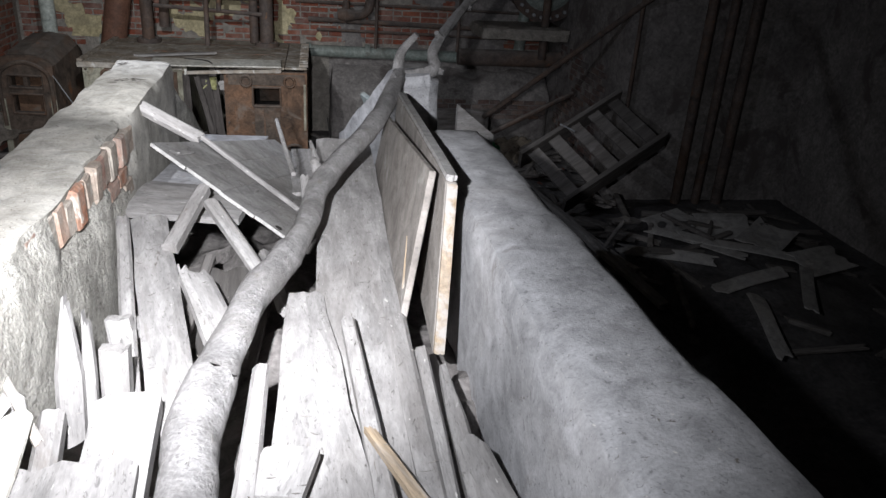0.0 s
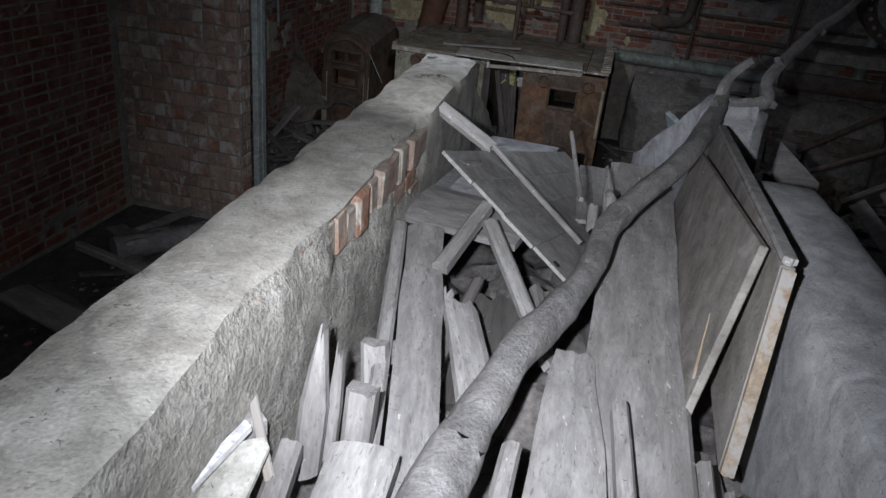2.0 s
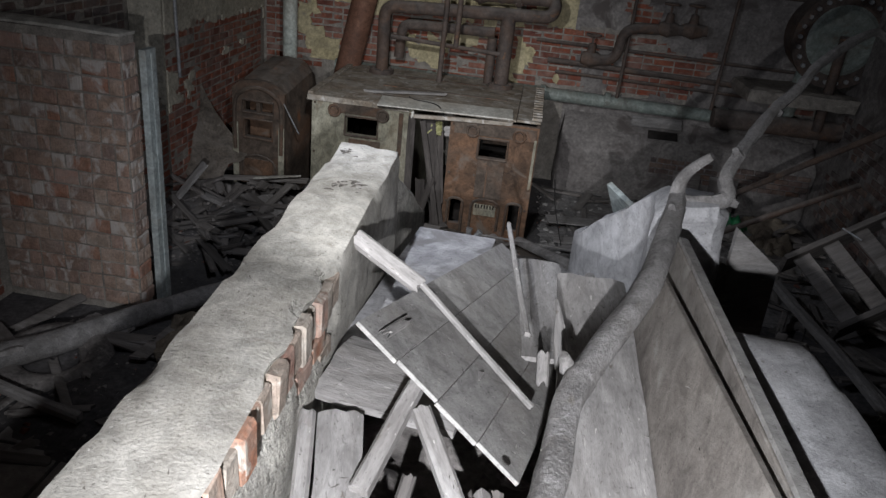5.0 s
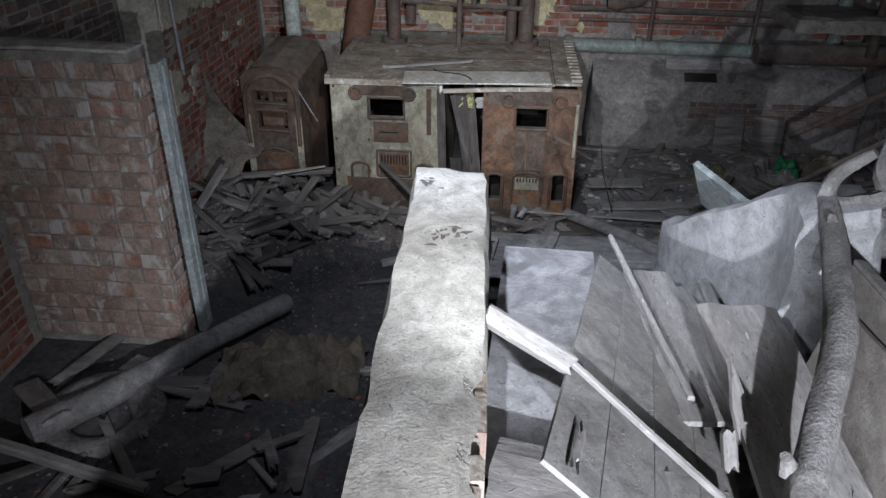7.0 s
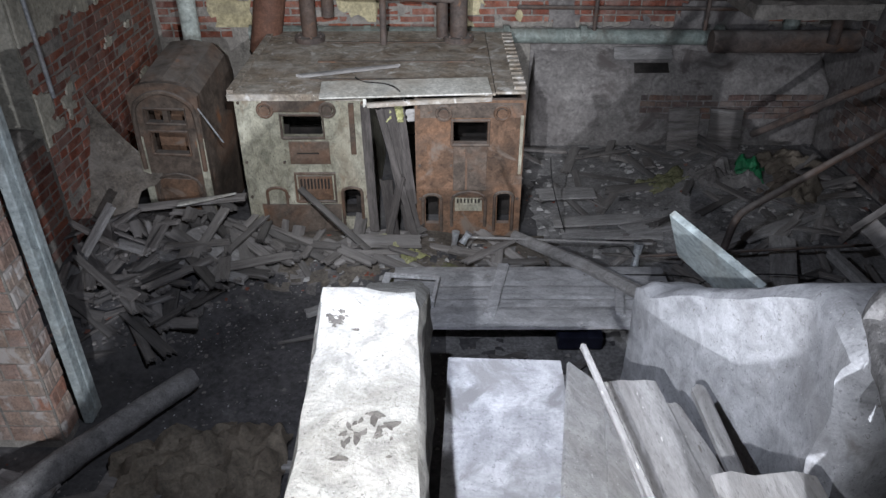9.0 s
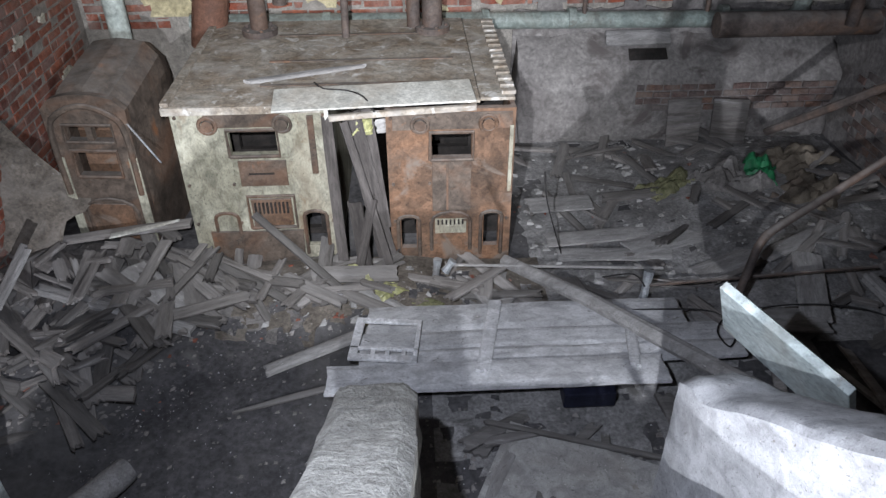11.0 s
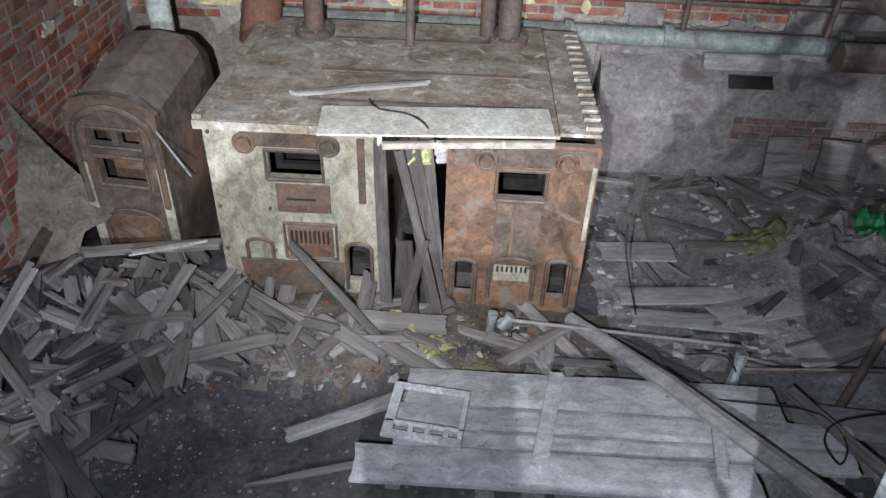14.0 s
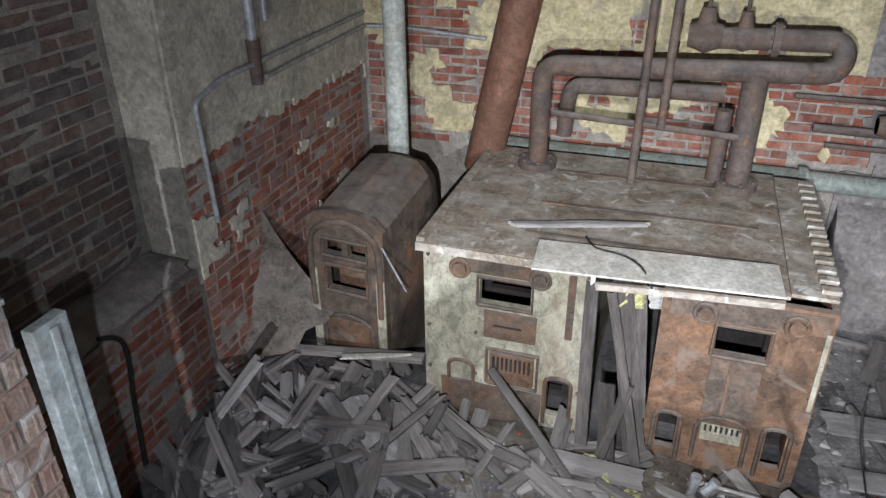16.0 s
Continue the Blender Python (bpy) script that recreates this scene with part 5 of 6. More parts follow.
sack = foil("sack", (-2.05, 4.98, 0.03, 0, 0, 18), (0.62, 0.56), M_CLOTH, "brown dirty sack with its mouth turned over lying on the floor", "sack", 14, 0.55)
mouth = foil("mouth", (0, 0, 0), (0.40, 0.46), M_CLOTH, "", "", 19, 0.5)
mouth.parent = sack
mouth.matrix_basis = pose(0.36, 0.02, 0.0, 0, 4, -25)
mouth["label"] = "turned-over mouth of the sack"
for x, y, z, rz in ((1.62, 9.08, 0.02, 5), (2.0, 9.05, 0.02, -8)):
    ob = thing("leaning_sheet", box((-0.15, -0.01, 0), (0.15, 0.01, 0.42), 0.003), M_GREYWOOD, "dark board leaning on the masonry bench", "board", "boards on the bench")
    ob.matrix_world = pose(x, y - 0.06, z, -13, 0, rz)
board((0.93, 9.40, 0.875), (1.50, 9.41, 0.87), 0.13, 0.03, "dusty board lying on the masonry bench", name="ledge_board", category="board", roll=43, rag=0.015)
# Near-black slab laid on the bench top, coloured like the shade inside a hole.
thing("dark_hole", slab((-0.17, -0.06, -0.006), (0.17, 0.06, 0.008), 0.04, 0.012, 0.01, 61), M_DARKIN, "near-black patch coloured as the shade in a broken hole in the bench top", "hole", kind="structure").matrix_world = pose(1.30, 9.32, 0.755, 44, 0, 0)


def warped_sheet():
    bm = bmesh.new()
    n = 10
    vs = [[bm.verts.new((-0.30 + 0.60 * i / n + 0.10 * (j / n) ** 2, 0.13 * math.sin(j / n * 3.0) + 0.02 * math.sin(i), 0.86 * j / n + 0.03 * math.sin(i * 1.3))) for j in range(n + 1)] for i in range(n + 1)]
    for i in range(n):
        for j in range(n):
            bm.faces.new([vs[i][j], vs[i + 1][j], vs[i + 1][j + 1], vs[i][j + 1]])
    r = bmesh.ops.extrude_face_region(bm, geom=bm.faces[:])
    bmesh.ops.translate(bm, verts=[v for v in r["geom"] if isinstance(v, bmesh.types.BMVert)], vec=(0, 0.012, 0))
    ob = thing("warped_sheet", bm, M_DIRT, "warped grey sheet leaning in the corner by the small boiler", "sheet", smooth=True)
    ob.matrix_world = pose(-3.06, 7.52, 0.30, -30, -30, 52)
    return ob


warped_sheet()

# ---- on the floor by the brick stub wall ----
log = spline([(-3.15, 4.25, 0.16), (-2.85, 4.66, 0.14), (-2.55, 5.12, 0.13), (-2.16, 5.70, 0.10)], 6)
thing("log", tube(log, [0.085 - 0.02 * i / len(log) for i in range(len(log))], 14, wobble=0.15), M_BARK, "pale barkless log lying on the floor", "log", smooth=True)


def tyre():
    bm = bmesh.new()
    n, k = 36, 12
    rings = []
    for i in range(n):
        a = 2 * math.pi * i / n
        rings.append([bm.verts.new(((0.26 + 0.085 * math.cos(2 * math.pi * j / k)) * math.cos(a), (0.26 + 0.085 * math.cos(2 * math.pi * j / k)) * math.sin(a), 0.07 * math.sin(2 * math.pi * j / k))) for j in range(k)])
    for i in range(n):
        for j in range(k):
            bm.faces.new([rings[i][j], rings[(i + 1) % n][j], rings[(i + 1) % n][(j + 1) % k], rings[i][(j + 1) % k]])
    ob = thing("tyre", bm, M_ASH, "dust-covered old tyre lying on the floor", "tyre", smooth=True)
    ob.matrix_world = pose(-2.88, 4.50, 0.07, 4, 3, 0)
    return ob


tyre()
tray = holder("metal_tray", "rusty pale metal tray on the rubble", "tray", (-2.10, 4.40, 0.03))
for lo, hi in (((-0.28, -0.09, 0), (0.28, 0.09, 0.012)), ((-0.28, -0.09, 0.012), (0.28, -0.078, 0.05)), ((-0.28, 0.078, 0.012), (0.28, 0.09, 0.05)), ((-0.28, -0.078, 0.012), (-0.268, 0.078, 0.05)), ((0.268, -0.078, 0.012), (0.28, 0.078, 0.05))):
    part("tray_wall", box(lo, hi, 0.002), M_GALV, tray)
tray.rotation_euler = (0, 0, radians(-12))
cover = thing("vent_plate", box((-0.20, -0.09, 0), (0.20, 0.09, 0.04), 0.008), M_WHITESHEET, "pale pressed metal plate on the rubble", "plate")
cover.matrix_world = pose(-2.06, 4.20, 0.04, 4, 0, 18)
board((-2.35, 4.62, 0.06), (-1.75, 4.05, 0.10), 0.035, 0.02, "lath lying over the rubble")
board((-1.95, 3.95, 0.05), (-1.30, 4.75, 0.04), 0.09, 0.03, "long dusty plank beside the parapet")
board((-3.35, 4.15, 0.20), (-2.35, 3.95, 0.14), 0.06, 0.05, "long pale timber across the rubble")
board((-1.65, 5.10, 0.03), (-1.15, 5.12, 0.03), 0.06, 0.04, "dusty timber on the floor")
board((-2.95, 4.95, 0.10), (-2.60, 4.85, 0.10), 0.16, 0.02, "grey board piece on the rubble")
floor_tiles = holder("tile_sheet", "pale square floor slabs by the parapet", "slab", (-2.75, 3.35, 0.02))
for i in range(2):
    for j in range(3):
        part("slab", box((i * 0.42, j * 0.42 - 0.4, 0), (i * 0.42 + 0.40, j * 0.42 - 0.0, 0.03), 0.006), M_CARD, floor_tiles)
board((-3.4, 3.6, 0.12), (-2.2, 3.2, 0.16), 0.20, 0.03, "broad dusty board on the floor")
board((-3.5, 4.75, 0.05), (-3.0, 4.3, 0.22), 0.14, 0.03, "dusty board on the rubble")

# ---- right-hand floor ----
def fallen_stair():
    """A short open wooden stair lying on its back against the rubble: two strings and five treads."""
    ob = holder("wooden_stair", "dusty open wooden stair lying fallen in the rubble", "stair")
    a, b, c = Vector((1.92, 6.48, 0.65)), Vector((2.45, 6.01, 0.385)), Vector((2.83, 6.82, 1.11))
    x = (c - a).normalized()
    y = ((b - a) - x * (b - a).dot(x)).normalized()
    m = Matrix((x, y, x.cross(y))).transposed().to_4x4()
    m.translation = a
    up = -1 if x.cross(y).z < 0 else 1
    ob.matrix_world = m
    # Strings and treads get the darkest wood: the aisle's dimness put into the colour.
    for v in (0.0, 0.64):
        part("string", box((-0.04, v - 0.022, -0.22 * up), (1.22, v + 0.022, 0.02 * up), 0.005), M_GREYWOOD, ob)
    for k in range(5):
        bm = plank(0.60, 0.13, 0.028, 0.004, 0.004, 640 + k)
        bm.transform(Matrix.Translation((0.10 + 0.25 * k, 0.32, -0.06 * up)) @ Matrix.Rotation(radians(90), 4, "Z"))
        part("tread", bm, M_GREYWOOD, ob)
    part("bolt", tube([(0.46, -0.03, 0.03 * up), (0.52, 0.12, 0.03 * up)], 0.008, 8), M_GALV, ob, "bright bare bolt")
    return ob


fallen_stair()
board((2.22, 6.55, 0.06), (2.62, 5.85, 0.10), 0.12, 0.10, "thick dark timber under the fallen stair", material=M_GREYWOOD)
tri_board = bmesh.new()
front = [tri_board.verts.new(p) for p in ((0.0, 0, 0), (0.31, 0, 0), (0.28, 0, 1.32), (0.02, 0, 1.52))]
tri_board.faces.new(front)
ext = bmesh.ops.extrude_face_region(tri_board, geom=tri_board.faces[:])
bmesh.ops.translate(tri_board, verts=[v for v in ext["geom"] if isinstance(v, bmesh.types.BMVert)], vec=(0, 0.03, 0))
thing("broken_board", tri_board, M_WOOD, "pale broken board with a slanting top standing behind the parapet", "board").matrix_world = pose(0.865, 4.50, 0.0, -1, 0, 10)
board((0.84, 4.46, 0.0), (0.845, 4.47, 1.36), 0.05, 0.02, "narrow board standing beside the broken board", side=(0, -1, 0), rag=0.02)
board((1.98, 6.75, 0.30), (2.45, 4.3, 0.16), 0.09, 0.05, "long pale timber lying in the dark aisle")
board((2.2, 6.1, 0.2), (2.5, 4.6, 0.16), 0.05, 0.04, "long lath lying in the dark aisle")

# ---- scattered planks and chips ----
kinds = []
for k in range(14):
    r = random.Random(900 + k)
    kinds.append((plank(r.uniform(0.22, 0.75), r.uniform(0.03, 0.10), r.uniform(0.014, 0.03), 0.05, 0.012, 700 + k), k))
plank_meshes = []
for x, y, z, w, l, a in ((3.15, 5.75, 0.20, 0.30, 0.55, 20), (3.5, 5.5, 0.26, 0.4, 0.5, -15), (3.75, 5.2, 0.30, 0.35, 0.6, 40), (3.4, 5.0, 0.28, 0.12, 1.1, -38), (3.9, 4.7, 0.30, 0.3, 0.5, 10), (3.1, 5.2, 0.24, 0.10, 0.9, -50), (3.6, 4.4, 0.26, 0.10, 1.0, 60), (3.2, 4.5, 0.24, 0.14, 0.7, 15), (2.75, 5.0, 0.22, 0.12, 0.8, -30), (3.0, 3.9, 0.20, 0.12, 0.8, 75)):
    c, d = l / 2 * math.cos(radians(a)), l / 2 * math.sin(radians(a))
    board((x - c, y - d, z), (x + c, y + d, z + 0.05), w, 0.012, "pale broken board on the dark heap", material=M_CARD, rag=0.08, warp=0.04, group="boards on the dark heap", roll=8)
for bm, k in kinds:
    me = bpy.data.meshes.new("plank")
    bmesh.ops.recalc_face_normals(bm, faces=bm.faces)
    bm.to_mesh(me)
    bm.free()
    me.materials.append(M_GREYWOOD)
    plank_meshes.append(me)


def scatter(count, x0, x1, y0, y1, label, group, seed, pile=0.10, heading=None, avoid=None, joined=False):
    r = random.Random(seed)
    done, verts, faces = 0, [], []
    while done < count:
        x, y = r.uniform(x0, x1), r.uniform(y0, y1)
        if avoid and avoid(x, y):
            continue
        me = plank_meshes[r.randrange(len(plank_meshes))]
        a = r.gauss(heading, 35) if heading is not None else r.uniform(0, 180)
        z = floor_height(x, y) + 0.015 + r.random() ** 2 * pile
        m = pose(x, y, z, r.gauss(0, 8), r.gauss(0, 7), a)
        if joined:
            b = len(verts)
            verts += [m @ w.co for w in me.vertices]
            faces += [tuple(b + q for q in f.vertices) for f in me.polygons]
        else:
            ob = new("plank", me)
            ob.matrix_world = m
            tagged(ob, label, "plank", group)
        done += 1
    if joined:
        me = bpy.data.meshes.new("scrap_wood")
        me.from_pydata(verts, [], faces)
        me.materials.append(M_GREYWOOD)
        tagged(new("scrap_wood", me), label, "scrap wood", kind="stuff")


scatter(105, -3.3, -1.9, 6.25, 7.65, "short broken plank on the heap of scrap wood", "scrap wood heap", 1, 0.13, 115, lambda x, y: x > -2.2 and y < 6.75 or (x > -3.1 and x < -2.5 and y > 7.6) or x - y > -8.7)
scatter(16, -3.2, -1.9, 5.9, 6.6, "broken plank at the edge of the scrap heap", "scrap wood heap", 2, 0.05, None, lambda x, y: x - y > -8.6)
scatter(34, -1.9, -0.2, 6.75, 7.4, "broken lath in the rubble before the boilers", "rubble before the boilers", 3, 0.06)
scatter(70, 0.05, 2.9, 6.5, 9.1, "dusty board in the rubble by the bench", "rubble by the bench", 4, 0.04)
scatter(24, 1.2, 2.9, 4.8, 6.6, "broken board in the dark aisle", "rubble in the aisle", 5, 0.12, joined=True)
scatter(40, 2.2, 4.6, 3.4, 6.7, "broken board in the dark aisle", "rubble in the aisle", 6, 0.15, joined=True)
scatter(30, -3.3, -1.2, 3.4, 5.1, "broken lath on the rubble by the stub wall", "rubble by the stub wall", 7, 0.06, None, lambda x, y: x > -1.5 and y > 4.5, joined=True)
scatter(14, -0.6, 0.9, 5.2, 6.0, "broken lath on the floor below the deck", "rubble below the deck", 8, 0.03, joined=True)
for i, (x, y, w, d, a) in enumerate(((0.55, 7.62, 0.75, 0.16, 4), (0.62, 7.38, 0.8, 0.14, -2), (1.15, 7.55, 0.9, 0.20, 18), (1.45, 7.25, 0.8, 0.16, 24), (0.35, 8.0, 0.5, 0.2, 2), (1.3, 6.6, 0.8, 0.2, -6), (1.75, 6.9, 0.7, 0.18, 70), (1.95, 7.4, 0.9, 0.12, 28))):
    board((x - w / 2 * math.cos(radians(a)), y - w / 2 * math.sin(radians(a)), 0.05 + 0.012 * i), (x + w / 2 * math.cos(radians(a)), y + w / 2 * math.sin(radians(a)), 0.06 + 0.012 * i), d, 0.02, "flat dusty board on the floor by the bench", group="boards by the bench")


def chips(name, count, regions, lo, hi, material, label, seed):
    r = random.Random(seed)
    verts, faces = [], []
    for _ in range(count):
        x0, x1, y0, y1 = r.choice(regions)
        x, y, s = r.uniform(x0, x1), r.uniform(y0, y1), lo + (hi - lo) * r.random() ** 3
        z = floor_height(x, y) + s * 0.15
        b = len(verts)
        for dx, dy, dz in ((-1, -1, 0), (1, -0.8, 0), (0.9, 1, 0), (-0.8, 0.9, 0), (-0.5, -0.6, 1), (0.6, -0.5, 0.8), (0.5, 0.6, 1), (-0.6, 0.5, 0.7)):
            verts.append((x + s * (dx + r.uniform(-0.5, 0.5)) * 0.6, y + s * (dy + r.uniform(-0.5, 0.5)) * 0.6, z + s * dz * r.uniform(0.2, 0.6) - s * 0.1))
        faces += [tuple(b + k for k in f) for f in ((0, 1, 5, 4), (1, 2, 6, 5), (2, 3, 7, 6), (3, 0, 4, 7), (4, 5, 6, 7))]
    me = bpy.data.meshes.new(name)
    me.from_pydata(verts, [], faces)
    me.materials.append(material)
    return tagged(new(name, me), label, "debris", kind="stuff")


ALL = [(-3.3, 2.9, 5.2, 9.2), (-3.3, -1.1, 3.3, 5.3), (-1.9, 0.2, 6.7, 7.4), (-3.3, -2.0, 6.0, 7.6), (0.0, 2.8, 6.8, 9.2), (-0.7, 0.9, 5.1, 6.1), (-2.4, -0.6, 5.4, 7.0)]
thing("ash_drift", rag_sheet(-0.5, 2.95, 6.5, 9.25, lambda u, v: fbm(u, v, 1.5, 21) > -0.55 and fbm(u, v, 4, 22) > -0.75 and u > -0.35 + 0.25 * fbm(u, v, 3, 4) and not (u < 0.05 and v > 7.35),
      lambda u, v, d: (u, v, floor_height(u, v) + d), 0.007, 0.05, 9), M_DUST, "pale grey dust and ash over the floor", "dust", kind="stuff", smooth=True)
thing("ash_drift", rag_sheet(-3.35, -1.2, 5.9, 7.6, lambda u, v: 0.5 * fbm(u, v, 2.7, 25) + 0.6 * fbm(u, v, 9, 26) > 0.30 - 1.1 * (v - 6.85), lambda u, v, d: (u, v, floor_height(u, v) + d), 0.007, 0.05, 10), M_ASH,
      "grey ash under the scrap wood", "ash", kind="stuff", smooth=True)
thing("ash_drift", rag_sheet(-2.0, 0.1, 6.62, 7.45, lambda u, v: 0.5 * fbm(u, v, 3, 35) + 0.6 * fbm(u, v, 9, 36) > 0.05 - 1.0 * (v - 6.85), lambda u, v, d: (u, v, floor_height(u, v) + d), 0.011, 0.04, 12), M_DIRT,
      "brown dirt and ash before the boilers", "ash", kind="stuff", smooth=True)
thing("ash_drift", rag_sheet(-0.68, 1.6, 5.1, 6.6, lambda u, v: 0.5 * fbm(u, v, 2.2, 45) + 0.5 * fbm(u, v, 8, 46) > -0.18, lambda u, v, d: (u, v, floor_height(u, v) + d), 0.008, 0.045, 14), M_DUST,
      "pale dust and plaster on the floor before the deck", "dust", kind="stuff", smooth=True)
chips("wood_chips", 2400, ALL[1:5] + [(-0.7, 0.9, 5.1, 6.1)], 0.004, 0.030, M_GREYWOOD, "grey wood chips strewn over the floor", 21)
chips("plaster_scraps", 760, [(0.05, 2.85, 6.7, 9.2)] * 6 + [(-1.9, 0.0, 6.75, 7.35)], 0.012, 0.06, M_CARD, "pale plaster and paper scraps strewn over the floor", 31)
chips("mortar_crumbs", 3200, ALL, 0.003, 0.018, M_CRUMB, "pale mortar crumbs strewn over the floor", 22)
chips("white_flecks", 1000, ALL + [(-2.6, -0.7, 5.2, 6.9), (-2.9, -1.3, 4.9, 6.6)], 0.0015, 0.007, M_WHITE, "white paint flecks strewn over the floor", 23)
chips("brick_crumbs", 350, ALL[1:5], 0.008, 0.04, M_RED, "red brick crumbs strewn over the floor", 24)

def splinters(count, seed):
    r = random.Random(seed)
    verts, faces = [], []
    for _ in range(count):
        x, y = r.uniform(-0.68, 0.44), r.uniform(0.9, 3.6)
        a, l, w = r.uniform(0, 6.28), 0.003 + 0.016 * r.random() ** 2, r.uniform(0.0008, 0.002)
        hit_, p, nn, i_, ob_, m_ = scene.ray_cast(deps, (x, y, 2.6), (0, 0, -1))
        if not hit_ or p.z > 1.72:
            continue
        b, c, d = len(verts), l * math.cos(a), l * math.sin(a)
        z = p.z + 0.002
        verts += [(x - c, y - d, z), (x - w * math.sin(a), y + w * math.cos(a), z), (x + c, y + d, z + 0.004), (x + w * math.sin(a), y - w * math.cos(a), z), (x, y, z + w)]
        faces += [(b, b + 1, b + 4), (b + 1, b + 2, b + 4), (b + 2, b + 3, b + 4), (b + 3, b, b + 4)]
    me = bpy.data.meshes.new("splinters")
    me.from_pydata(verts, [], faces)
    me.materials.append(M_CRUMB)
    tagged(new("splinters", me), "thin dry splinters strewn over the boards", "splinters", kind="stuff")


bpy.context.view_layer.update()
deps = bpy.context.evaluated_depsgraph_get()
splinters(700, 8)

# ---- bricks, last ----
def brick_mesh(name, l, h, d, material, seed, grooves=0):
    """One brick: front at y = 0, worn and uneven; its length along x."""
    r = random.Random(seed)
    e = 0.006
    pts = [(0, 0), (l, 0), (l, h), (0, h)]
    inner = [(e, e), (l - e, e), (l - e, h - e), (e, h - e)]
    j = lambda s: r.uniform(-s, s)
    back = [(x + j(0.003), d, z + j(0.003)) for x, z in pts]
    mid = [(x + j(0.003), 0.006 + j(0.002), z + j(0.003)) for x, z in pts]
    frnt = [(x + j(0.004), j(0.003), z + j(0.004)) for x, z in inner]
    verts = back + mid + frnt
    faces = [(8, 9, 10, 11)]
    for a, b in ((0, 4), (4, 8)):
        faces += [(a + k, a + (k + 1) % 4, b + (k + 1) % 4, b + k) for k in range(4)]
    for g in range(grooves):
        x = l * (g + 0.7 + j(0.15)) / (grooves + 0.4)
        n0 = len(verts)
        verts += [(x, -0.004, 0.012), (x + 0.006, -0.004, 0.012), (x + 0.006, -0.004, h - 0.012), (x, -0.004, h - 0.012)]
        verts += [(x - 0.002, 0.004, 0.01), (x + 0.008, 0.004, 0.01), (x + 0.008, 0.004, h - 0.01), (x - 0.002, 0.004, h - 0.01)]
        faces += [(n0, n0 + 1, n0 + 2, n0 + 3)] + [(n0 + k, n0 + (k + 1) % 4, n0 + 4 + (k + 1) % 4, n0 + 4 + k) for k in range(4)]
    me = bpy.data.meshes.new(name)
    me.from_pydata(verts, [], faces)
    me.materials.append(material)
    return me


def lay(parent, u0, u1, v0, v1, length, height, joint, place, material, keep, seed, limit=300, grooves=0, half=True):
    """Courses of bricks as pieces of a wall; past the limit they are joined into one part."""
    r = random.Random(seed)
    full = [brick_mesh("brick", length, height, 0.05, material, seed * 10 + k, grooves) for k in range(4)]
    head = [brick_mesh("brick", length * 0.48, height, 0.05, material, seed * 10 + 5 + k, grooves // 2) for k in range(3)]
    spots_, course, v = [], 0, v0
    while v + height < v1:
        u, k = u0, 0
        while u < u1:
            is_head = (half and (k + course) % 3 == 0) or (k == 0 and course % 2 == 1) or u + length > u1 + 0.01
            ln = length * (0.48 if is_head else 1.0)
            if u >= u0 - 0.01 and u + ln <= u1 + 0.01 and keep(u + ln / 2, v + height / 2):
                spots_.append((u, v, is_head))
            u += ln + joint
            k += 1
        v += height + joint
        course += 1
    for i, (u, v, is_head) in enumerate(spots_[:limit]):
        ob = new("brick", r.choice(head if is_head else full))
        ob.parent = parent
        ob.matrix_basis = place(u, v) @ pose(r.uniform(-0.002, 0.002), r.uniform(-0.003, 0.003), 0, r.uniform(-0.8, 0.8), r.uniform(-0.7, 0.7), r.uniform(-0.8, 0.8))
    rest = spots_[limit:]
    if rest:
        verts, faces = [], []
        for u, v, is_head in rest:
            me = r.choice(head if is_head else full)
            m = place(u, v)
            b = len(verts)
            verts += [m @ w.co for w in me.vertices]
            faces += [tuple(b + q for q in f.vertices) for f in me.polygons]
        me = bpy.data.meshes.new("brick_rest")
        me.from_pydata(verts, [], faces)
        me.materials.append(material)
        tagged(new("bricks", me), kind="stuff").parent = parent


on_left = lambda x: (lambda u, v: Matrix.Translation((x, u, v)) @ Matrix.Rotation(radians(90), 4, "Z"))
on_front = lambda y: (lambda u, v: Matrix.Translation((u, y, v)))
lay(wall_left, 7.13, 9.48, 0.0, 1.78, 0.218, 0.060, 0.010, on_left(-3.408), M_RED, lambda u, v: not (left_plaster(u, v) and left_plaster(u + 0.06, v) and left_plaster(u - 0.06, v)), 1)
lay(wall_left_base, 5.5, 7.10, 0.0, 0.98, 0.215, 0.058, 0.012, on_left(-3.408), M_RED, lambda u, v: fbm(u, v, 2.0, 30) < 0.5 and fbm(u, v, 1.4, 31) < 0.45, 2)
lay(wall_recess, 5.45, 7.06, 1.08, 3.0, 0.218, 0.060, 0.010, on_left(-3.708), M_GREYBRICK, lambda u, v: True, 3)
lay(wall_recess, 2.2, 5.25, 0.04, 2.4, 0.215, 0.058, 0.014, on_left(-3.708), M_RED, lambda u, v: True, 4, 60)
lay(wall_back, -3.38, 2.9, 1.0, 2.2, 0.215, 0.058, 0.012, on_front(9.508), M_RED, lambda u, v: not (back_plaster(u, v) and back_plaster(u + 0.08, v) and back_plaster(u - 0.08, v)), 5)
lay(wall_bench, 1.2, 2.95, 0.30, 0.56, 0.14, 0.05, 0.012, on_front(9.165), M_GREYBRICK, lambda u, v: fbm(u, v, 2, 44) > -0.45 and u > 1.6 - v, 6, half=False)
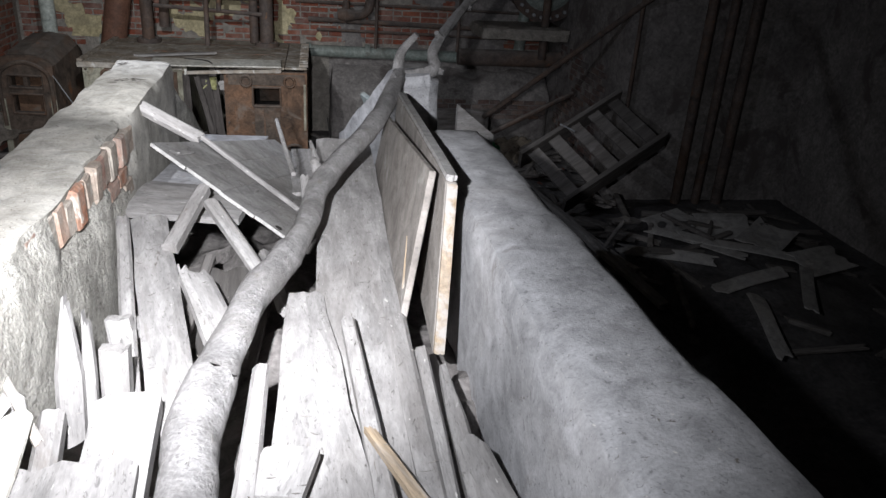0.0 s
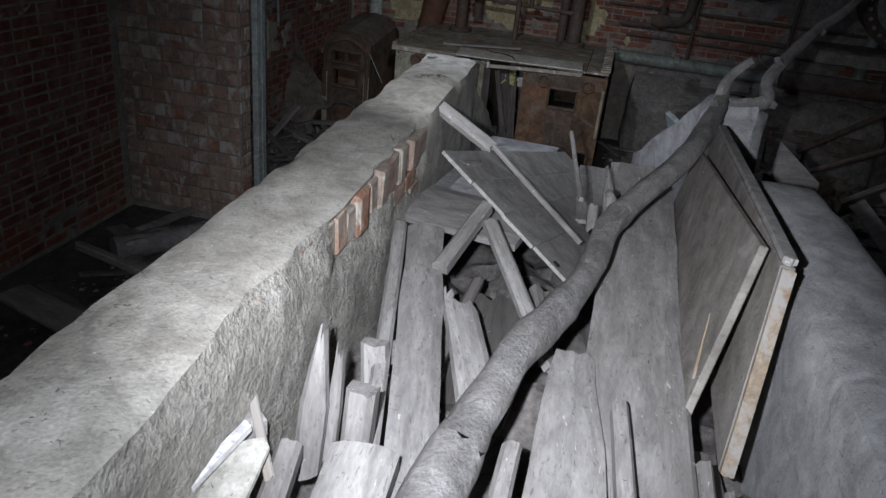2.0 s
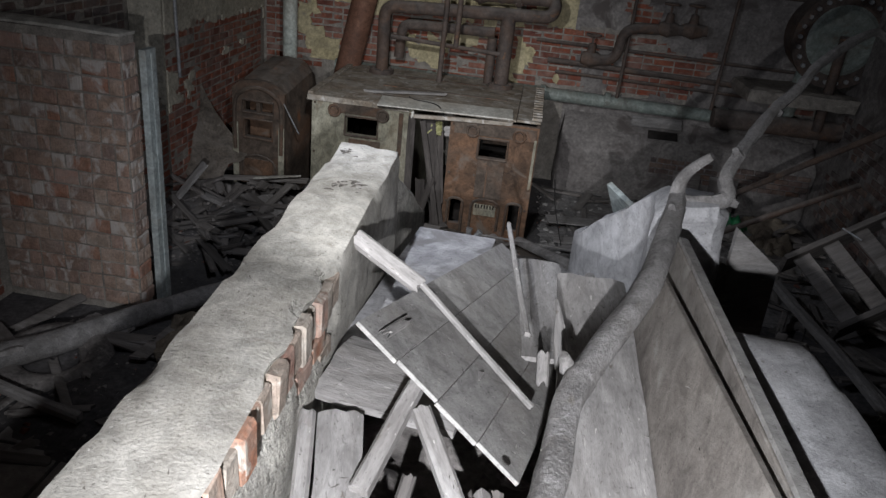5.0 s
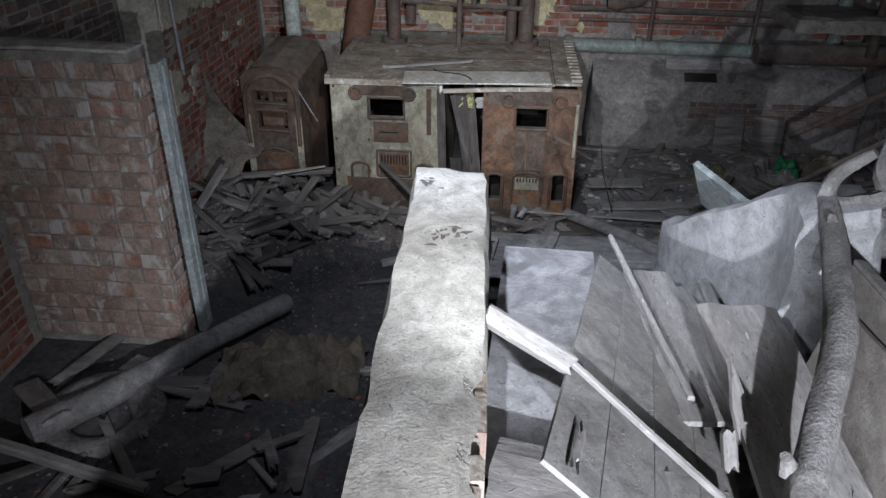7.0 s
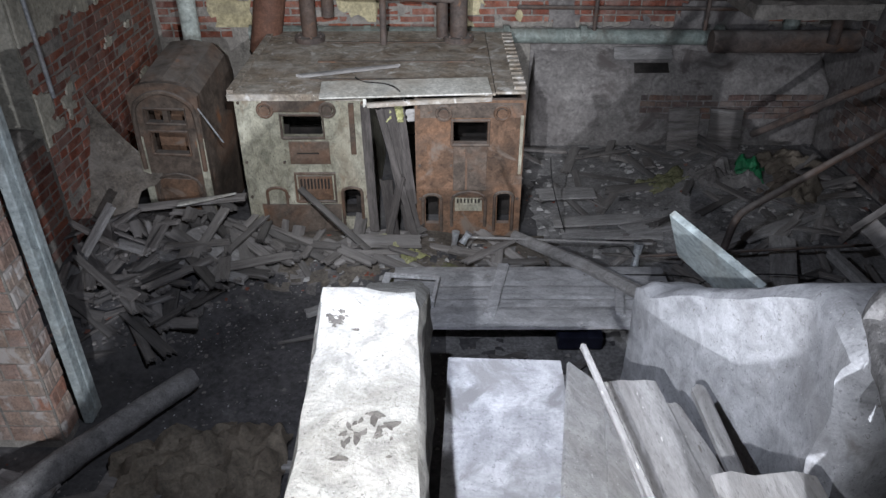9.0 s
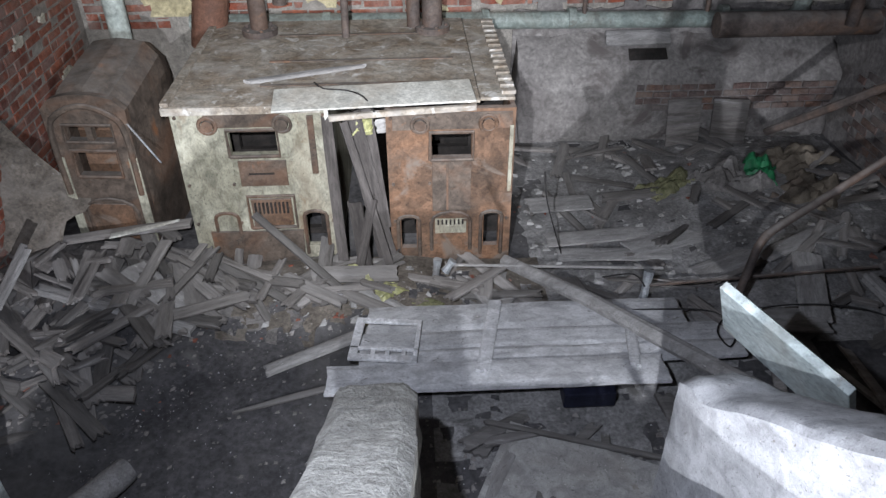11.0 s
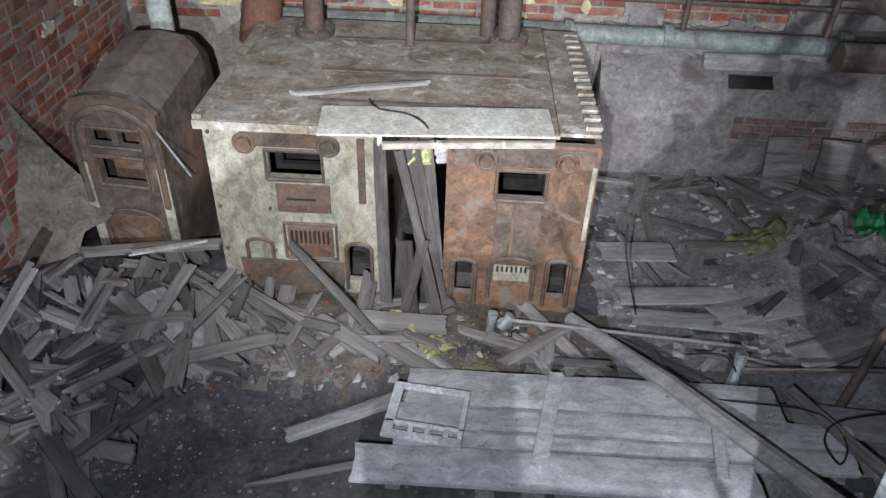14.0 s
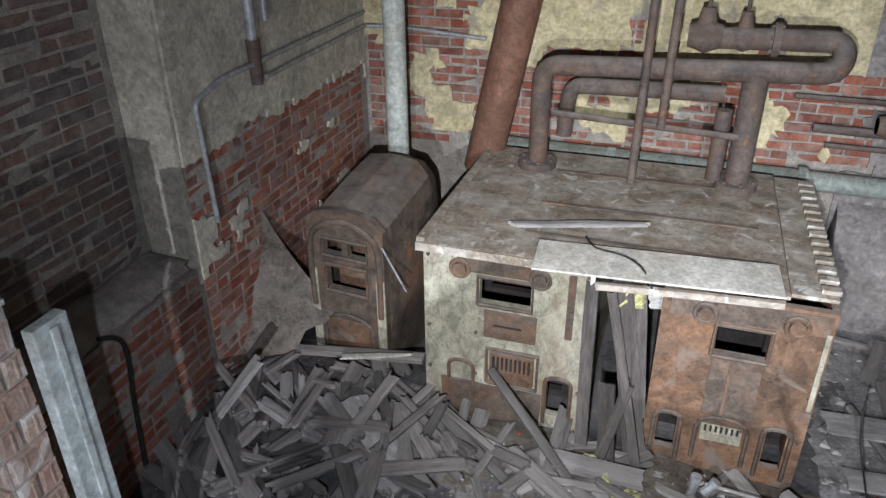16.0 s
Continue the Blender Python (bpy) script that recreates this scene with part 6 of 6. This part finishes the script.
# Red brick in fact; grey brick puts the dark corner's dimness into the colour.
lay(wall_right, 7.4, 8.9, 0.05, 1.3, 0.215, 0.058, 0.012, lambda u, v: Matrix.Translation((2.99, u + 0.215, v)) @ Matrix.Rotation(radians(-90), 4, "Z"), M_GREYBRICK, lambda u, v: fbm(u, v, 1.6, 9) > -0.25, 7)
lay(pillar, -3.70, -2.718, 0.06, 1.92, 0.165, 0.095, 0.012, on_front(5.25), M_PALE, lambda u, v: True, 8, grooves=4)
lay(pillar, 5.27, 5.43, 0.06, 1.92, 0.15, 0.095, 0.012, lambda u, v: Matrix.Translation((-2.712, u, v)) @ Matrix.Rotation(radians(90), 4, "Z"), M_PALE, lambda u, v: True, 9, half=False, grooves=2)
r_edge = random.Random(5)
edge_brick = [brick_mesh("brick", 0.071, 0.125 - 0.012 * (k % 3), 0.06, M_EDGE, 90 + k) for k in range(6)]
low_brick = [brick_mesh("brick", 0.125, 0.062, 0.05, M_EDGE, 97 + k) for k in range(3)]
for k in range(19):
    y = 1.56 + 0.0755 * k
    shy = -0.022 if k < 5 else r_edge.uniform(-0.010, 0.004)
    ob = new("brick", r_edge.choice(edge_brick))
    ob.parent = parapet_left
    ob.matrix_basis = Matrix.Translation((-0.720 + shy - 0.028 * (y - 2.8), y, 1.652 + r_edge.uniform(-0.006, 0.008))) @ pose(0, 0, 0, r_edge.uniform(-2, 2), r_edge.uniform(-3, 3), 90 + r_edge.uniform(-3, 3))
for y, z in ((2.58, 1.575), (2.72, 1.580), (2.80, 1.510)):
    ob = new("brick", r_edge.choice(low_brick))
    ob.parent = parapet_left
    ob.matrix_basis = Matrix.Translation((-0.724 - 0.028 * (y - 2.8), y, z)) @ pose(0, 0, 0, 0, r_edge.uniform(-4, 4), 90 + r_edge.uniform(-3, 3))
r_soot = random.Random(3)
for k in range(46):
    cx, cy, spread = (-0.885, 3.62, 0.035) if k < 30 else (-0.985, 4.02, 0.030)
    x, y, d = r_soot.gauss(cx, spread), r_soot.gauss(cy, spread), 0.002 + 0.008 * r_soot.random() ** 1.5
    if not -1.02 < x < -0.78:
        continue
    smudge = bmesh.new()
    bmesh.ops.create_circle(smudge, cap_ends=True, segments=13, radius=d)
    lean, long_ = r_soot.uniform(0, 3.14), r_soot.uniform(1.0, 2.6)
    for v in smudge.verts:
        v.co *= 1 + 0.9 * mnoise.noise(Vector((v.co.x * 160, v.co.y * 160, y * 9)))
        v.co.x *= long_
    smudge.transform(Matrix.Rotation(lean, 4, "Z"))
    drop = parapet_left.ray_cast((x, y, 3.0), (0, 0, -1))[1]
    thing("soot_smudge", smudge, M_SMUDGE, "dark sooty fleck on the parapet top", "stain", kind="structure").location = (x, y, drop.z + 0.002)
